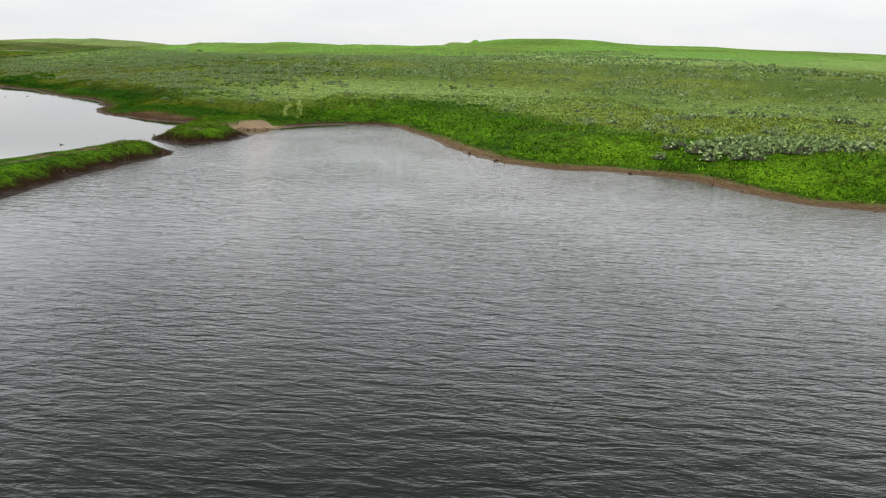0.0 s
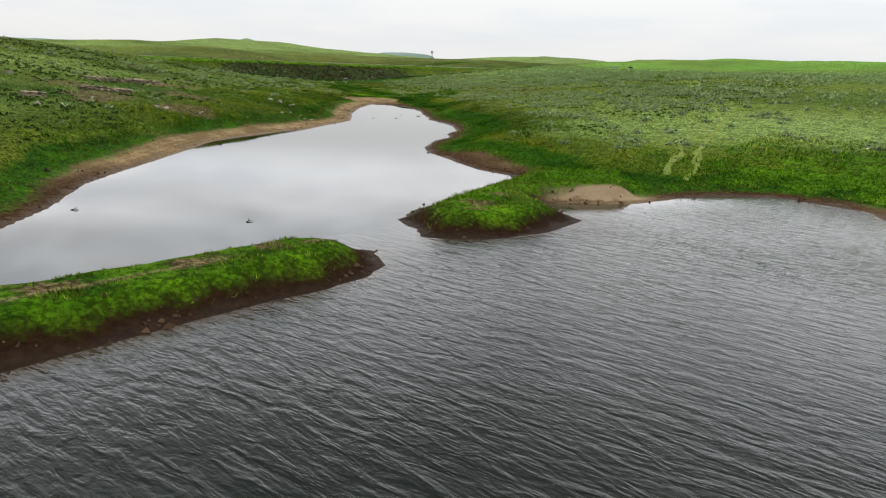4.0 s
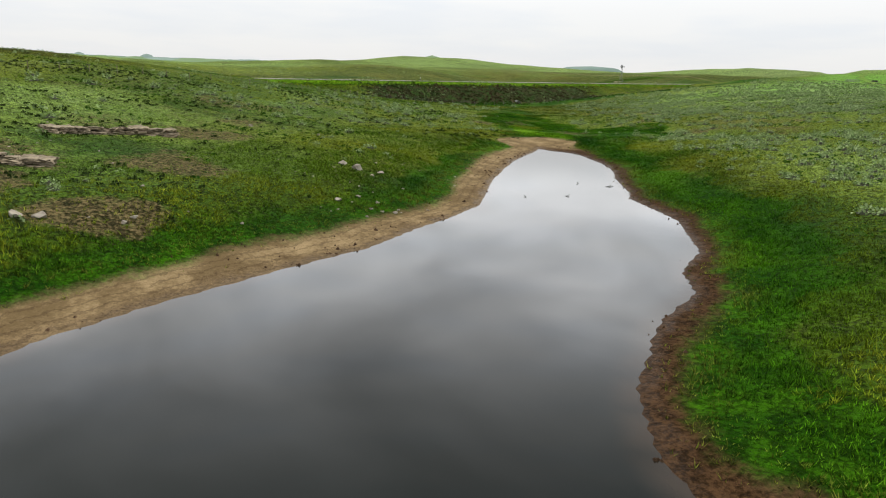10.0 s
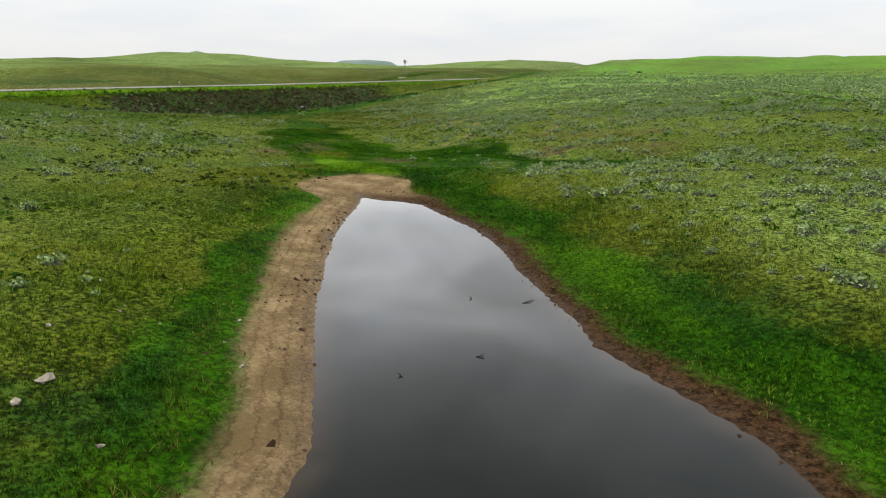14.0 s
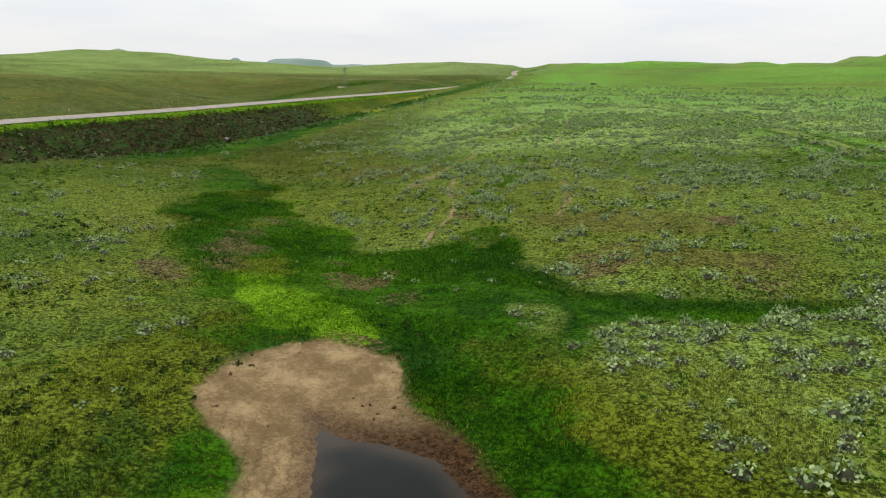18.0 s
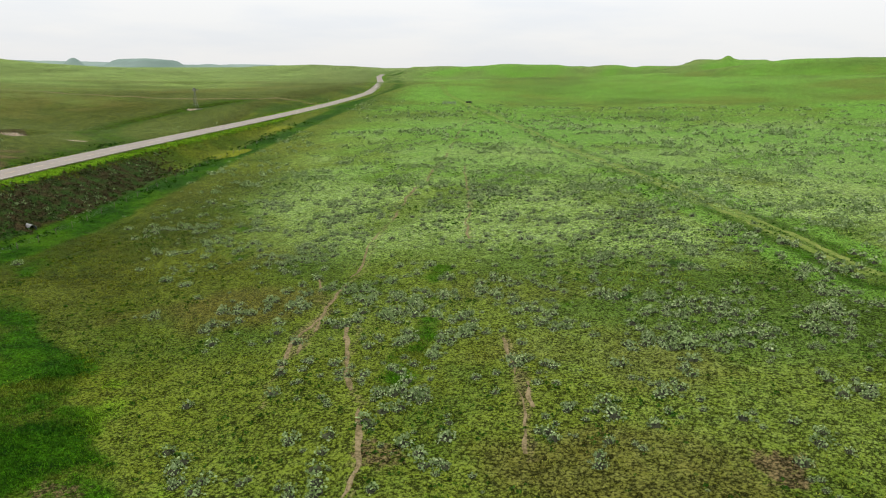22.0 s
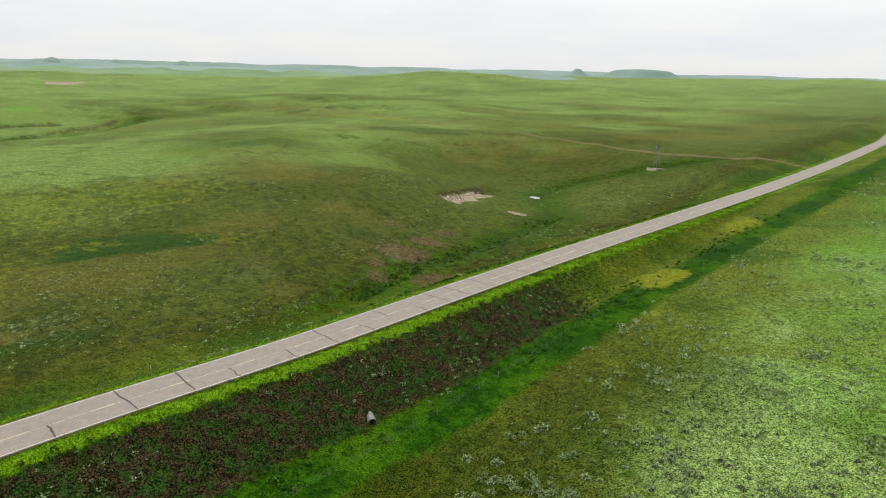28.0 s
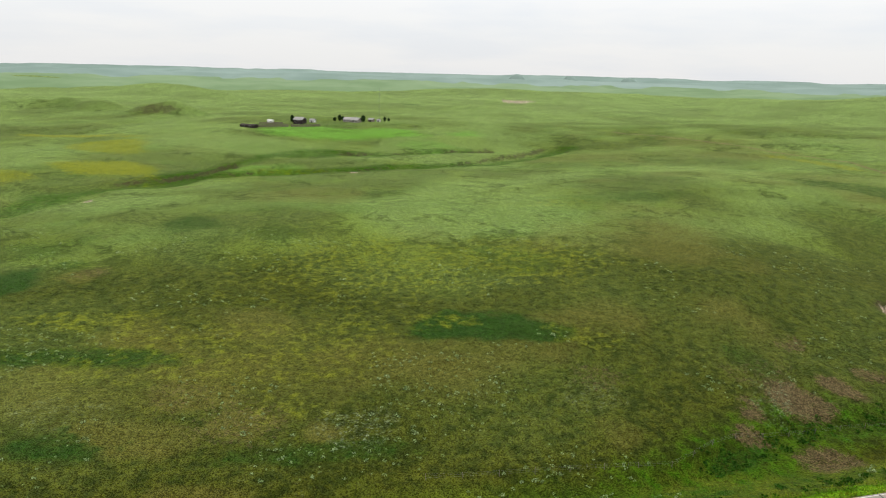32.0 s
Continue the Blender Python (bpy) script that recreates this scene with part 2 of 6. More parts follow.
POND_WEST = [(-31.6, 67.0), (-31.4, 64.2), (-33.6, 62.8), (-35.8, 61.0), (-36.6, 57.0), (-37.0, 51.0), (-37.6, 46.0), (-38.0, 38.0), (-39.0, 30.0),
             (-42.0, 28.0), (-44.0, 36.0), (-46.0, 46.0), (-48.5, 52.3), (-52.0, 56.0), (-58.7, 61.2), (-62.1, 65.2), (-66.5, 70.8), (-71.5, 77.0),
             (-76.5, 83.0), (-79.0, 89.0), (-81.3, 96.0), (-83.0, 102.0), (-86.0, 107.5), (-88.0, 112.0), (-91.0, 117.5), (-95.5, 122.0),
             (-101.0, 127.3), (-107.5, 134.5), (-113.0, 141.0), (-117.0, 146.5), (-120.5, 152.0), (-123.8, 156.2)]
POND_EAST = [(-121.5, 155.2), (-119.0, 156.0), (-116.0, 156.3), (-112.0, 153.8), (-106.0, 150.5), (-101.0, 146.5), (-96.5, 141.6), (-92.5, 138.0),
             (-89.0, 135.0), (-87.0, 132.5), (-82.0, 129.8), (-78.3, 127.7), (-74.5, 123.7), (-71.5, 120.5), (-69.0, 115.0), (-66.0, 112.0),
             (-64.2, 106.5), (-60.2, 100.0), (-57.0, 97.0), (-53.0, 95.0), (-49.1, 92.8), (-45.9, 91.2), (-42.5, 91.0), (-41.3, 89.7),
             (-40.5, 87.0), (-39.2, 80.5), (-37.8, 73.2), (-36.4, 69.8), (-34.0, 68.8)]
POND = POND_WEST + POND_EAST
ROAD = [(-170.0, -500.0), (-196.0, 0.0), (-217.0, 110.0), (-236.0, 178.0), (-246.5, 209.0), (-256.0, 248.0), (-269.0, 290.0), (-280.5, 328.0),
        (-291.0, 366.0), (-304.0, 413.0), (-325.0, 490.0), (-349.0, 570.0), (-378.0, 660.0), (-412.0, 765.0), (-455.0, 870.0),
        (-530.0, 1050.0), (-640.0, 1280.0), (-788.0, 1652.0), (-830.0, 1800.0), (-900.0, 2300.0)]
ROAD_Y = (-500.0, 180.0, 250.0, 420.0, 660.0, 870.0, 1200.0, 1652.0, 1800.0, 2300.0)
ROAD_Z = (9.0, 7.8, 7.7, 7.9, 9.0, 11.5, 18.0, 29.0, 26.0, 20.0)
DAM = [(-33.3, 62.0), (-33.6, 48.0), (-33.8, 20.0), (-34.5, -60.0)]
SPIT = [(-33.5, 71.0), (-34.5, 78.0), (-37.0, 86.0)]
DITCH = [(-284.0, 268.0), (-291.0, 278.0), (-306.0, 300.0), (-322.0, 340.0), (-345.0, 385.0), (-385.0, 409.0), (-400.0, 450.0), (-380.0, 520.0)]
GULLY = [(-233.0, 255.0), (-222.0, 250.0), (-200.0, 232.0), (-172.0, 208.0), (-150.0, 190.0), (-126.0, 160.0)]
SIDE_DRAW = [(-130.0, 190.0), (-121.0, 186.0), (-112.0, 181.0), (-104.0, 185.0), (-96.0, 188.5), (-80.0, 196.0), (-60.0, 206.0), (-30.0, 225.0)]
MEADOW = [(-131, 157), (-142, 163), (-156, 172), (-174, 187), (-195, 209), (-223, 242), (-236, 268), (-232, 272), (-218, 241), (-203, 222), (-185, 213),
          (-168, 203), (-154, 192), (-143, 186), (-137, 190), (-133, 198), (-125, 187), (-119, 185), (-110, 184), (-97, 190), (-96, 187), (-110, 179),
          (-114, 174), (-108, 162), (-100, 152), (-106, 151), (-118, 157)]
GREEN_DRAWS = [([(-143, 214), (-146, 230), (-150, 241), (-153, 256), (-151, 262)], 1.6), ([(-185, 245), (-195, 263), (-204, 279)], 2.0), ([(-134, 224), (-131, 236)], 1.2)]
SCARP = [(-374.0, 346.0), (-383.0, 362.0), (-394.0, 376.0), (-403.0, 390.0), (-413.0, 408.0)]
CREEK = [(-430.0, -60.0), (-468.0, 18.0), (-520.0, 18.0), (-563.0, 40.0), (-602.0, 58.0), (-625.0, 90.0), (-640.0, 130.0), (-675.0, 172.0), (-692.0, 215.0), (-720.0, 245.0), (-806.0, 314.0)]
CREEK_ARM = [(-602.0, 58.0), (-650.0, 64.0), (-690.0, 82.0), (-722.0, 120.0), (-738.0, 180.0), (-766.0, 243.0)]
SWELLS_VALLEY = [(-240, 60, 4.5), (-220, 124, 2.1), (-220, 252, -5.0), (-176, 60, 4.0), (-156, 124, -1.4), (-176, 188, -2.9), (-112, 60, 0.4), (-92, 124, -3.4), (-112, 188, -3.5), (-92, 252, 1.6), (-112, 316, 0.7), (-48, 60, -1.7), (-28, 124, -0.5), (-48, 188, 3.4), (-28, 252, -0.6), (-48, 316, -1.1), (16, 60, -2.8), (36, 124, -1.1), (16, 188, -1.5), (36, 252, 0.4), (16, 316, 0.6), (80, 60, -0.6), (100, 124, 1.6), (80, 188, 0.4), (100, 252, 1.0), (80, 316, 1.1)]
SWELLS_ROADSIDE = [(-440, 180, 4.3), (-440, 244, -2.6), (-440, 308, 0.4), (-440, 372, -5.1), (-440, 436, -7.3), (-384, 180, -2.5), (-384, 244, -3.2), (-384, 308, 5.1), (-384, 436, -4.4), (-328, 180, -2.9), (-328, 244, 2.4), (-328, 308, -4.9), (-328, 372, -7.2), (-328, 436, -3.0), (-272, 244, -1.9), (-272, 308, -2.2), (-272, 436, 1.6)]
SWELLS_WEST = [(-900, 40, 8.8), (-900, 168, 7.2), (-900, 296, 4.0), (-900, 424, 3.4), (-900, 552, 14.1), (-772, 40, 2.4), (-772, 296, -3.8), (-772, 424, -3.8), (-772, 552, 1.7), (-644, 40, 3.4), (-644, 168, -7.0), (-644, 296, 1.5), (-644, 424, 3.2), (-644, 552, 2.0), (-516, 40, -0.7), (-516, 168, -0.8), (-516, 296, 7.5), (-516, 424, 1.0), (-516, 552, 1.6), (-388, 40, 2.0), (-388, 168, 1.3), (-388, 296, 0.8), (-388, 424, 0.9), (-388, 552, 3.6)]
SWELLS_NORTH = [(-300, 420, 1.2), (-300, 620, -2.5), (-300, 820, 14.0), (-120, 420, 1.3), (-120, 620, -4.3), (-120, 820, 7.8), (60, 420, 3.3), (60, 620, 4.2), (60, 820, 10.8), (200, 420, 2.9), (200, 620, 6.3), (200, 820, 10.7)]
# far rises: x, y, height, length, width, turn in degrees
FAR = [(260, 1120, 30, 430, 120, -12), (-280, 1560, 31, 430, 120, 6), (-281, 1520, 8, 30, 24, 0), (-407, 1590, 7, 28, 22, 0),
       (-905, 1680, 19, 230, 140, 20), (-1484, 1098, 22, 330, 230, 30), (-1484, 1098, 12, 120, 100, 0), (20, 1130, 9, 110, 80, 0),
       (700, 700, 26, 300, 250, 0), (-2300, 300, 14, 500, 200, 60)]

# steep-sided buttes and badland knolls, same numbers
BUTTES = [(-108, 1616, 14, 44, 25, 0), (-36, 1614, 14, 42, 25, 0), (84, 1601, 12, 90, 40, 0),
          (-1139, -399, 13, 40, 26, 60), (-1150, -340, 15, 34, 24, 60), (-1105, -268, 13, 30, 24, 70), (-1050, -165, 14, 52, 24, 60), (-1020, -120, 8, 40, 18, 60), (-2143, -1076, 22, 240, 90, 62),
          (-1990, -556, 11, 110, 60, 65), (-1678, -484, 10, 90, 40, 65), (-1640, -346, 10, 70, 36, 70), (-1447, 234, 7, 60, 26, 85), (-1726, 332, 9, 80, 30, 88), (-2450, 900, 12, 160, 60, 70)]


def road_height(y):
    return np.interp(y, ROAD_Y, ROAD_Z)


def terrain(x, y, detail=True):
    """The height of the ground."""
    x, y = np.asarray(x, float), np.asarray(y, float)
    far = np.hypot(x + 200, y - 250)
    west = ease(-x - 0.5 * y, 100, 1200)
    z = 6.0 + 27.0 * (1 - west) * ease(far, 700, 4200) + 12.0 * west * ease(far, 2300, 4700) + 8 * ease(far, 400, 900) * ease(y, 500, 1200)
    for rows, spread in ((SWELLS_VALLEY, 55.0), (SWELLS_ROADSIDE, 48.0), (SWELLS_WEST, 115.0), (SWELLS_NORTH, 170.0)):
        for cx, cy, h in rows:
            z = z + h * np.exp(-((x - cx) ** 2 + (y - cy) ** 2) / (2 * spread**2))
    for cx, cy, h, length, width, turn in FAR:
        c, s = math.cos(radians(turn)), math.sin(radians(turn))
        u, v = ((x - cx) * c + (y - cy) * s) / length, ((y - cy) * c - (x - cx) * s) / width
        z = z + h * np.exp(-0.5 * (u * u + v * v) ** 1.5)
    for cx, cy, h, length, width, turn in BUTTES:
        c, s = math.cos(radians(turn)), math.sin(radians(turn))
        k = np.nonzero(np.hypot(x - cx, y - cy) < 4 * length)
        if not len(k[0]):
            continue
        u, v = ((x[k] - cx) * c + (y[k] - cy) * s) / length, ((y[k] - cy) * c - (x[k] - cx) * s) / width
        r = np.hypot(u, v) + 0.5 * (wobble(x[k], y[k], 0.8 * width, 9, 3) - 0.5)
        z[k] += h * (0.75 * np.exp(-(np.maximum(r, 0) ** 5)) + 0.25 * np.exp(-0.4 * r * r))
    z = z + ((wobble(x, y, 420, 3, 3) - 0.5) * (14 - 5 * west) + (wobble(x, y, 170, 4, 2) - 0.5) * 9) * ease(far, 600, 1800) + (wobble(x, y, 70, 5, 3) - 0.5) * 4.0 * ease(far, 150, 600) + (wobble(x, y, 22, 6, 2) - 0.5) * 0.9 * ease(far, 100, 250)
    # drainage lines
    d = np.minimum(along_near(x, y, CREEK, 120)[0], along_near(x, y, CREEK_ARM, 120)[0] + 4) + 46 * (wobble(x, y, 70, 8, 5) - 0.5)
    z = z - 5.0 * (0.1 + 1.0 * wobble(x, y, 45, 17, 3)) * ease(-d, -16, -3 - 8 * wobble(x, y, 25, 7, 2)) - 2.5 * ease(-d, -70, -8)
    z = z - 3.0 * ease(wobble(x, y, 130, 14, 4), 0.56, 0.70) * ease(far, 420, 800)
    d = along_near(x, y, DITCH, 30)[0] + 3 * (wobble(x, y, 12, 8, 2) - 0.5)
    z = z - 1.1 * ease(-d, -5.0, -1.5)
    d, side, run = along_near(x + 9 * (wobble(x, y, 14, 15, 3) - 0.5), y + 9 * (wobble(x, y, 14, 16, 3) - 0.5), SCARP, 40)
    z = z - 2.6 * (side > 0) * (1 - ease(d, 3, 18)) * ease(run, 0, 14) * (1 - ease(run, 52, 66))
    d = along_near(x, y, GULLY, 40)[0]
    z = z * (1 - 0.75 * ease(-d, -15, -3)) + 0.45 * 0.75 * ease(-d, -15, -3)
    d = along_near(x, y, SIDE_DRAW, 30)[0]
    z = z - 0.7 * ease(-d, -7, -1)
    z = np.maximum(z, 0.3)
    # shore
    s = shore_distance(x, y)
    narrow = np.minimum(along_near(x, y, DAM, 20)[0], along_near(x, y, SPIT, 20)[0])
    z = np.where(narrow < 9, np.minimum(z, 1.05), z)
    reach = np.where(narrow < 7, 2.4, 15.0)
    low = np.minimum(0.085 * s + 0.09 * ease(s, 0, 0.35), 1.2)
    land = low * (1 - ease(s, 0.5, reach)) + z * ease(s, 0.5, reach)
    z = np.where(s > 0, land, np.maximum(0.16 * s, -1.8))
    # road bank
    d, side, run = along(x, y, ROAD)
    top = road_height(y)
    fall = np.where(side > 0, 1 / 2.25, 1 / 2.6)
    bank = top - 0.12 - np.maximum(d - 5.3, 0) * fall
    z = np.where(d < 5.3, top - 0.12, np.maximum(z, bank))
    z = z + 0.36 * ease(d, 5.0, 5.8) * (1 - ease(d, 6.6, 8.4)) * (side > 0) * (1 - ease(y, 215, 300))
    cut = top - 0.12 + np.maximum(d - 7.0, 0) / 4.0
    z = np.where(d < 120, np.minimum(z, cut), z)
    if detail:
        rough = ease(s, 0.3, 3.0) * ease(d, 5.0, 7.0)
        z = z + rough * ((wobble(x, y, 5.5, 11, 3) - 0.5) * 0.34 + (wobble(x, y, 1.6, 12, 2) - 0.5) * 0.10)
        z = z + ease(s, -0.3, 0.4) * (1 - ease(s, 2.0, 4.0)) * (wobble(x, y, 0.9, 13, 2) - 0.5) * 0.10
    return z


def height(x, y):
    return float(terrain(np.array([x]), np.array([y]))[0])


# ---- materials ----
def ground_material():
    g = Graph("prairie_ground", 0.95, 0.02)
    big, mid, fine = g.noise(0.045, 4, 0.6), g.noise(0.35, 4, 0.65), g.noise(3.4, 4, 0.78)
    small, grit = g.noise(1.2, 4, 0.74), g.noise(9.0, 4, 0.75)
    shore, lush, pale, soil = g.attr("shore"), g.attr("lush"), g.attr("pale"), g.attr("soil")
    weeds, yellow, trail, deep, tawny = g.attr("weeds"), g.attr("yellow"), g.attr("trail"), g.attr("deep"), g.attr("tawny")

    def ragged(mask, amount, low, high, by=mid):
        return g.step(g.math("ADD", mask, g.math("MULTIPLY", g.math("SUBTRACT", by, 0.5), amount)), low, high)

    zone, belt = g.noise(0.011, 5, 0.6, g.scaled((1.0, 1.6, 1.0))), g.noise(0.024, 5, 0.62, g.scaled((1.5, 1.0, 1.0)))
    grass = g.mix(g.step(zone, 0.44, 0.56), (0.036, 0.072, 0.004), (0.092, 0.118, 0.009))
    grass = g.mix(g.math("MULTIPLY", g.step(belt, 0.50, 0.66), 0.8), grass, g.mix(small, (0.085, 0.125, 0.008), (0.140, 0.178, 0.016)))
    grass = g.mix(g.math("MULTIPLY", g.step(big, 0.54, 0.68), 0.6), grass, (0.030, 0.068, 0.004))
    grass = g.mix(g.math("MULTIPLY", g.step(mid, 0.55, 0.70), 0.5), grass, (0.036, 0.068, 0.005))
    grass = g.mix(g.math("MULTIPLY", ragged(g.attr("olive"), 0.8, 0.15, 0.7, big), 0.95), grass, g.mix(g.step(mid, 0.35, 0.65), (0.016, 0.021, 0.0015), (0.060, 0.060, 0.004)))
    grass = g.mix(ragged(tawny, 1.0, 0.35, 0.8, big), grass, g.mix(small, (0.050, 0.045, 0.006), (0.115, 0.100, 0.018)))
    # far ground turns paler: distance haze put into the base colour
    grass = g.mix(g.math("MULTIPLY", g.attr("haze_flats"), 0.8), grass, g.mix(big, (0.125, 0.188, 0.056), (0.205, 0.275, 0.105)))
    straw = g.mix(g.step(small, 0.3, 0.7), (0.140, 0.240, 0.034), (0.270, 0.385, 0.120))
    grass = g.mix(g.math("MULTIPLY", pale, g.step(mid, -0.1, 0.7)), grass, straw)
    grass = g.mix(ragged(g.attr("fresh"), 0.6, 0.25, 0.85, big), grass, g.mix(small, (0.080, 0.210, 0.016), (0.160, 0.330, 0.050)))
    green = g.mix(g.step(mid, 0.35, 0.65), (0.008, 0.040, 0.001), (0.028, 0.092, 0.002))
    green = g.mix(g.math("MULTIPLY", g.step(big, 0.50, 0.62), 0.7), green, (0.050, 0.125, 0.003))
    for size, thin, seed in ((0.0085, 0.016, 3.0), (0.021, 0.020, 41.0)):
        shift = g.n.new("ShaderNodeVectorMath")
        shift.inputs[1].default_value = (seed * 100.0, seed * 57.0, 0.0)
        g.l.new(g.co, shift.inputs[0])
        vein = g.math("ABSOLUTE", g.math("SUBTRACT", g.noise(size, 5, 0.62, shift.outputs[0]), 0.5))
        crease = g.math("MULTIPLY", g.step(vein, thin, 0.0), g.math("MULTIPLY", g.attr("range"), g.step(belt, 0.40, 0.56)))
        grass = g.mix(g.math("MULTIPLY", crease, 0.6), grass, g.mix(small, (0.012, 0.034, 0.003), (0.040, 0.050, 0.008)))
    grass = g.mix(ragged(lush, 0.9, 0.25, 0.75), grass, green)
    grass = g.mix(g.math("MULTIPLY", ragged(deep, 1.1, 0.3, 0.8), 0.85), grass, g.mix(small, (0.008, 0.036, 0.006), (0.018, 0.064, 0.006)))
    grass = g.mix(g.math("MULTIPLY", ragged(yellow, 1.2, 0.3, 0.75), 0.85), grass, g.mix(small, (0.125, 0.150, 0.008), (0.24, 0.26, 0.02)))
    grass = g.mix(ragged(g.attr("lime"), 0.5, 0.3, 0.7), grass, g.mix(small, (0.075, 0.170, 0.004), (0.150, 0.290, 0.010)))
    earth = g.mix(g.step(fine, 0.3, 0.7), (0.046, 0.032, 0.013), (0.150, 0.108, 0.056))
    stalks = g.mix(g.step(fine, 0.35, 0.65), (0.012, 0.008, 0.004), (0.060, 0.043, 0.020))
    stalks = g.mix(g.step(mid, 0.42, 0.58), stalks, g.mix(small, (0.010, 0.032, 0.005), (0.035, 0.075, 0.012)))
    grass = g.mix(ragged(weeds, 1.1, 0.35, 0.6), grass, stalks)
    grass = g.mix(g.math("MULTIPLY", ragged(soil, 1.7, 0.45, 0.85, small), 0.9), grass, earth)
    grass = g.mix(g.math("MULTIPLY", ragged(g.attr("steep"), 2.2, 0.55, 1.1), 0.75), grass, g.mix(small, (0.030, 0.022, 0.012), (0.105, 0.080, 0.050)))
    grass = g.mix(ragged(g.attr("clay"), 1.3, 0.35, 0.6, small), grass, g.mix(g.step(small, 0.35, 0.65), (0.16, 0.115, 0.075), (0.50, 0.42, 0.33)))
    grass = g.mix(g.math("MULTIPLY", ragged(trail, 0.4, 0.25, 0.55, small), 0.92), grass, g.mix(fine, (0.10, 0.082, 0.036), (0.22, 0.175, 0.090)))
    spread = ragged(g.attr("speck"), 0.8, 0.35, 0.75)
    for size, cut in ((0.9, 0.34), (1.9, 0.36)):
        dots = g.step(g.math("ADD", g.cells(size, g.scaled((1.0, 1.0, 0.2))), g.math("MULTIPLY", g.math("SUBTRACT", small, 0.5), 1.1)), cut, cut - 0.16)
        grass = g.mix(g.math("MULTIPLY", g.math("MULTIPLY", dots, spread), 0.8), grass, g.mix(fine, (0.075, 0.105, 0.045), (0.26, 0.31, 0.19)))
    tuss = g.math("ADD", g.math("SUBTRACT", 1.0, g.math("MULTIPLY", g.cells(3.6), 0.8)), g.math("MULTIPLY", g.math("SUBTRACT", g.math("ADD", fine, g.math("SUBTRACT", grit, 0.5)), 0.5), 1.7))
    tuss = g.math("ADD", tuss, g.math("MULTIPLY", g.math("SUBTRACT", g.noise(0.9, 4, 0.7), 0.5), 1.1))
    dapple = g.step(tuss, 0.28, 1.0, 0.16, 1.66)
    calm = g.n.new("ShaderNodeMix")
    g.put(calm.inputs[0], g.math("MAXIMUM", g.math("MULTIPLY", lush, 0.35), g.math("MULTIPLY", g.attr("beyond"), 0.15)))
    g.put(calm.inputs[2], dapple)
    calm.inputs[3].default_value = 1.0
    dapple = calm.outputs[0]
    node = g.n.new("ShaderNodeVectorMath")
    node.operation = "SCALE"
    g.l.new(grass, node.inputs[0])
    g.l.new(dapple, node.inputs["Scale"])
    grass = node.outputs[0]
    # bare mud along the water, drying to sand higher up
    edge = g.math("ADD", shore, g.math("MULTIPLY", g.math("SUBTRACT", mid, 0.5), 2.2))
    edge = g.math("ADD", edge, g.math("MULTIPLY", g.math("SUBTRACT", small, 0.5), 1.4))
    wide = g.math("MULTIPLY", g.attr("dry"), g.math("MULTIPLY", g.math("SUBTRACT", g.noise(0.22, 5, 0.65), 0.5), 7.0))
    dry = g.mix(g.step(g.math("ADD", mid, g.math("MULTIPLY", fine, 0.5)), 0.6, 1.0), (0.130, 0.092, 0.044), (0.300, 0.222, 0.120))
    dry = g.mix(g.math("MULTIPLY", g.step(grit, 0.52, 0.66), 0.55), dry, (0.085, 0.055, 0.032))
    wet = g.mix(g.step(fine, 0.35, 0.65), (0.013, 0.007, 0.003), (0.075, 0.041, 0.019))
    wet = g.mix(g.math("MULTIPLY", g.attr("sandy"), 0.8), wet, g.mix(g.step(fine, 0.3, 0.7), (0.095, 0.064, 0.034), (0.185, 0.130, 0.072)))
    wet = g.mix(g.math("MULTIPLY", g.step(grit, 0.50, 0.62), 0.6), wet, (0.014, 0.009, 0.006))
    sandy = g.attr("sandy")
    drier = g.step(g.math("ADD", g.math("ADD", edge, g.math("MULTIPLY", wide, 0.8)), g.math("MULTIPLY", sandy, 1.6)), 0.8, 3.6)
    mud = g.mix(g.math("MULTIPLY", drier, g.math("ADD", g.math("MULTIPLY", sandy, 0.75), 0.25)), wet, dry)
    lines = g.step(g.math("SINE", g.math("MULTIPLY", g.math("ADD", shore, g.math("MULTIPLY", small, 1.3)), 8.0)), 0.70, 0.97)
    mud = g.mix(g.math("MULTIPLY", g.math("MULTIPLY", lines, g.math("SUBTRACT", sandy, g.attr("dry"))), 0.4), mud, (0.045, 0.029, 0.016))
    mud = g.mix(g.math("MULTIPLY", g.attr("dark"), 0.9), mud, g.mix(fine, (0.003, 0.0018, 0.001), (0.026, 0.013, 0.006)))
    mud = g.mix(g.math("MULTIPLY", g.step(edge, 0.2, 0.9), g.attr("bay")), mud, g.mix(small, (0.16, 0.115, 0.066), (0.33, 0.255, 0.165)))
    grown = g.step(g.math("SUBTRACT", g.math("ADD", edge, wide), g.attr("mud")), -0.7, 0.7)
    colour = g.mix(grown, mud, grass)
    rough = g.math("ADD", g.math("MULTIPLY", fine, 0.6), g.math("MULTIPLY", grit, 0.35))
    g.bump(g.math("MULTIPLY", rough, g.math("ADD", g.math("MULTIPLY", grown, 0.7), 0.3)), 1.0, 0.22)
    g.put(g.bsdf.inputs["Roughness"], g.step(edge, 0.0, 1.0, 0.4, 0.95))
    g.put(g.bsdf.inputs["Sheen Weight"], g.math("MULTIPLY", grown, g.math("SUBTRACT", 0.16, g.math("MULTIPLY", lush, 0.13))))
    g.bsdf.inputs["Sheen Roughness"].default_value = 0.17
    g.put(g.bsdf.inputs["Sheen Tint"], (0.62, 0.82, 0.28))
    return g.done(colour)


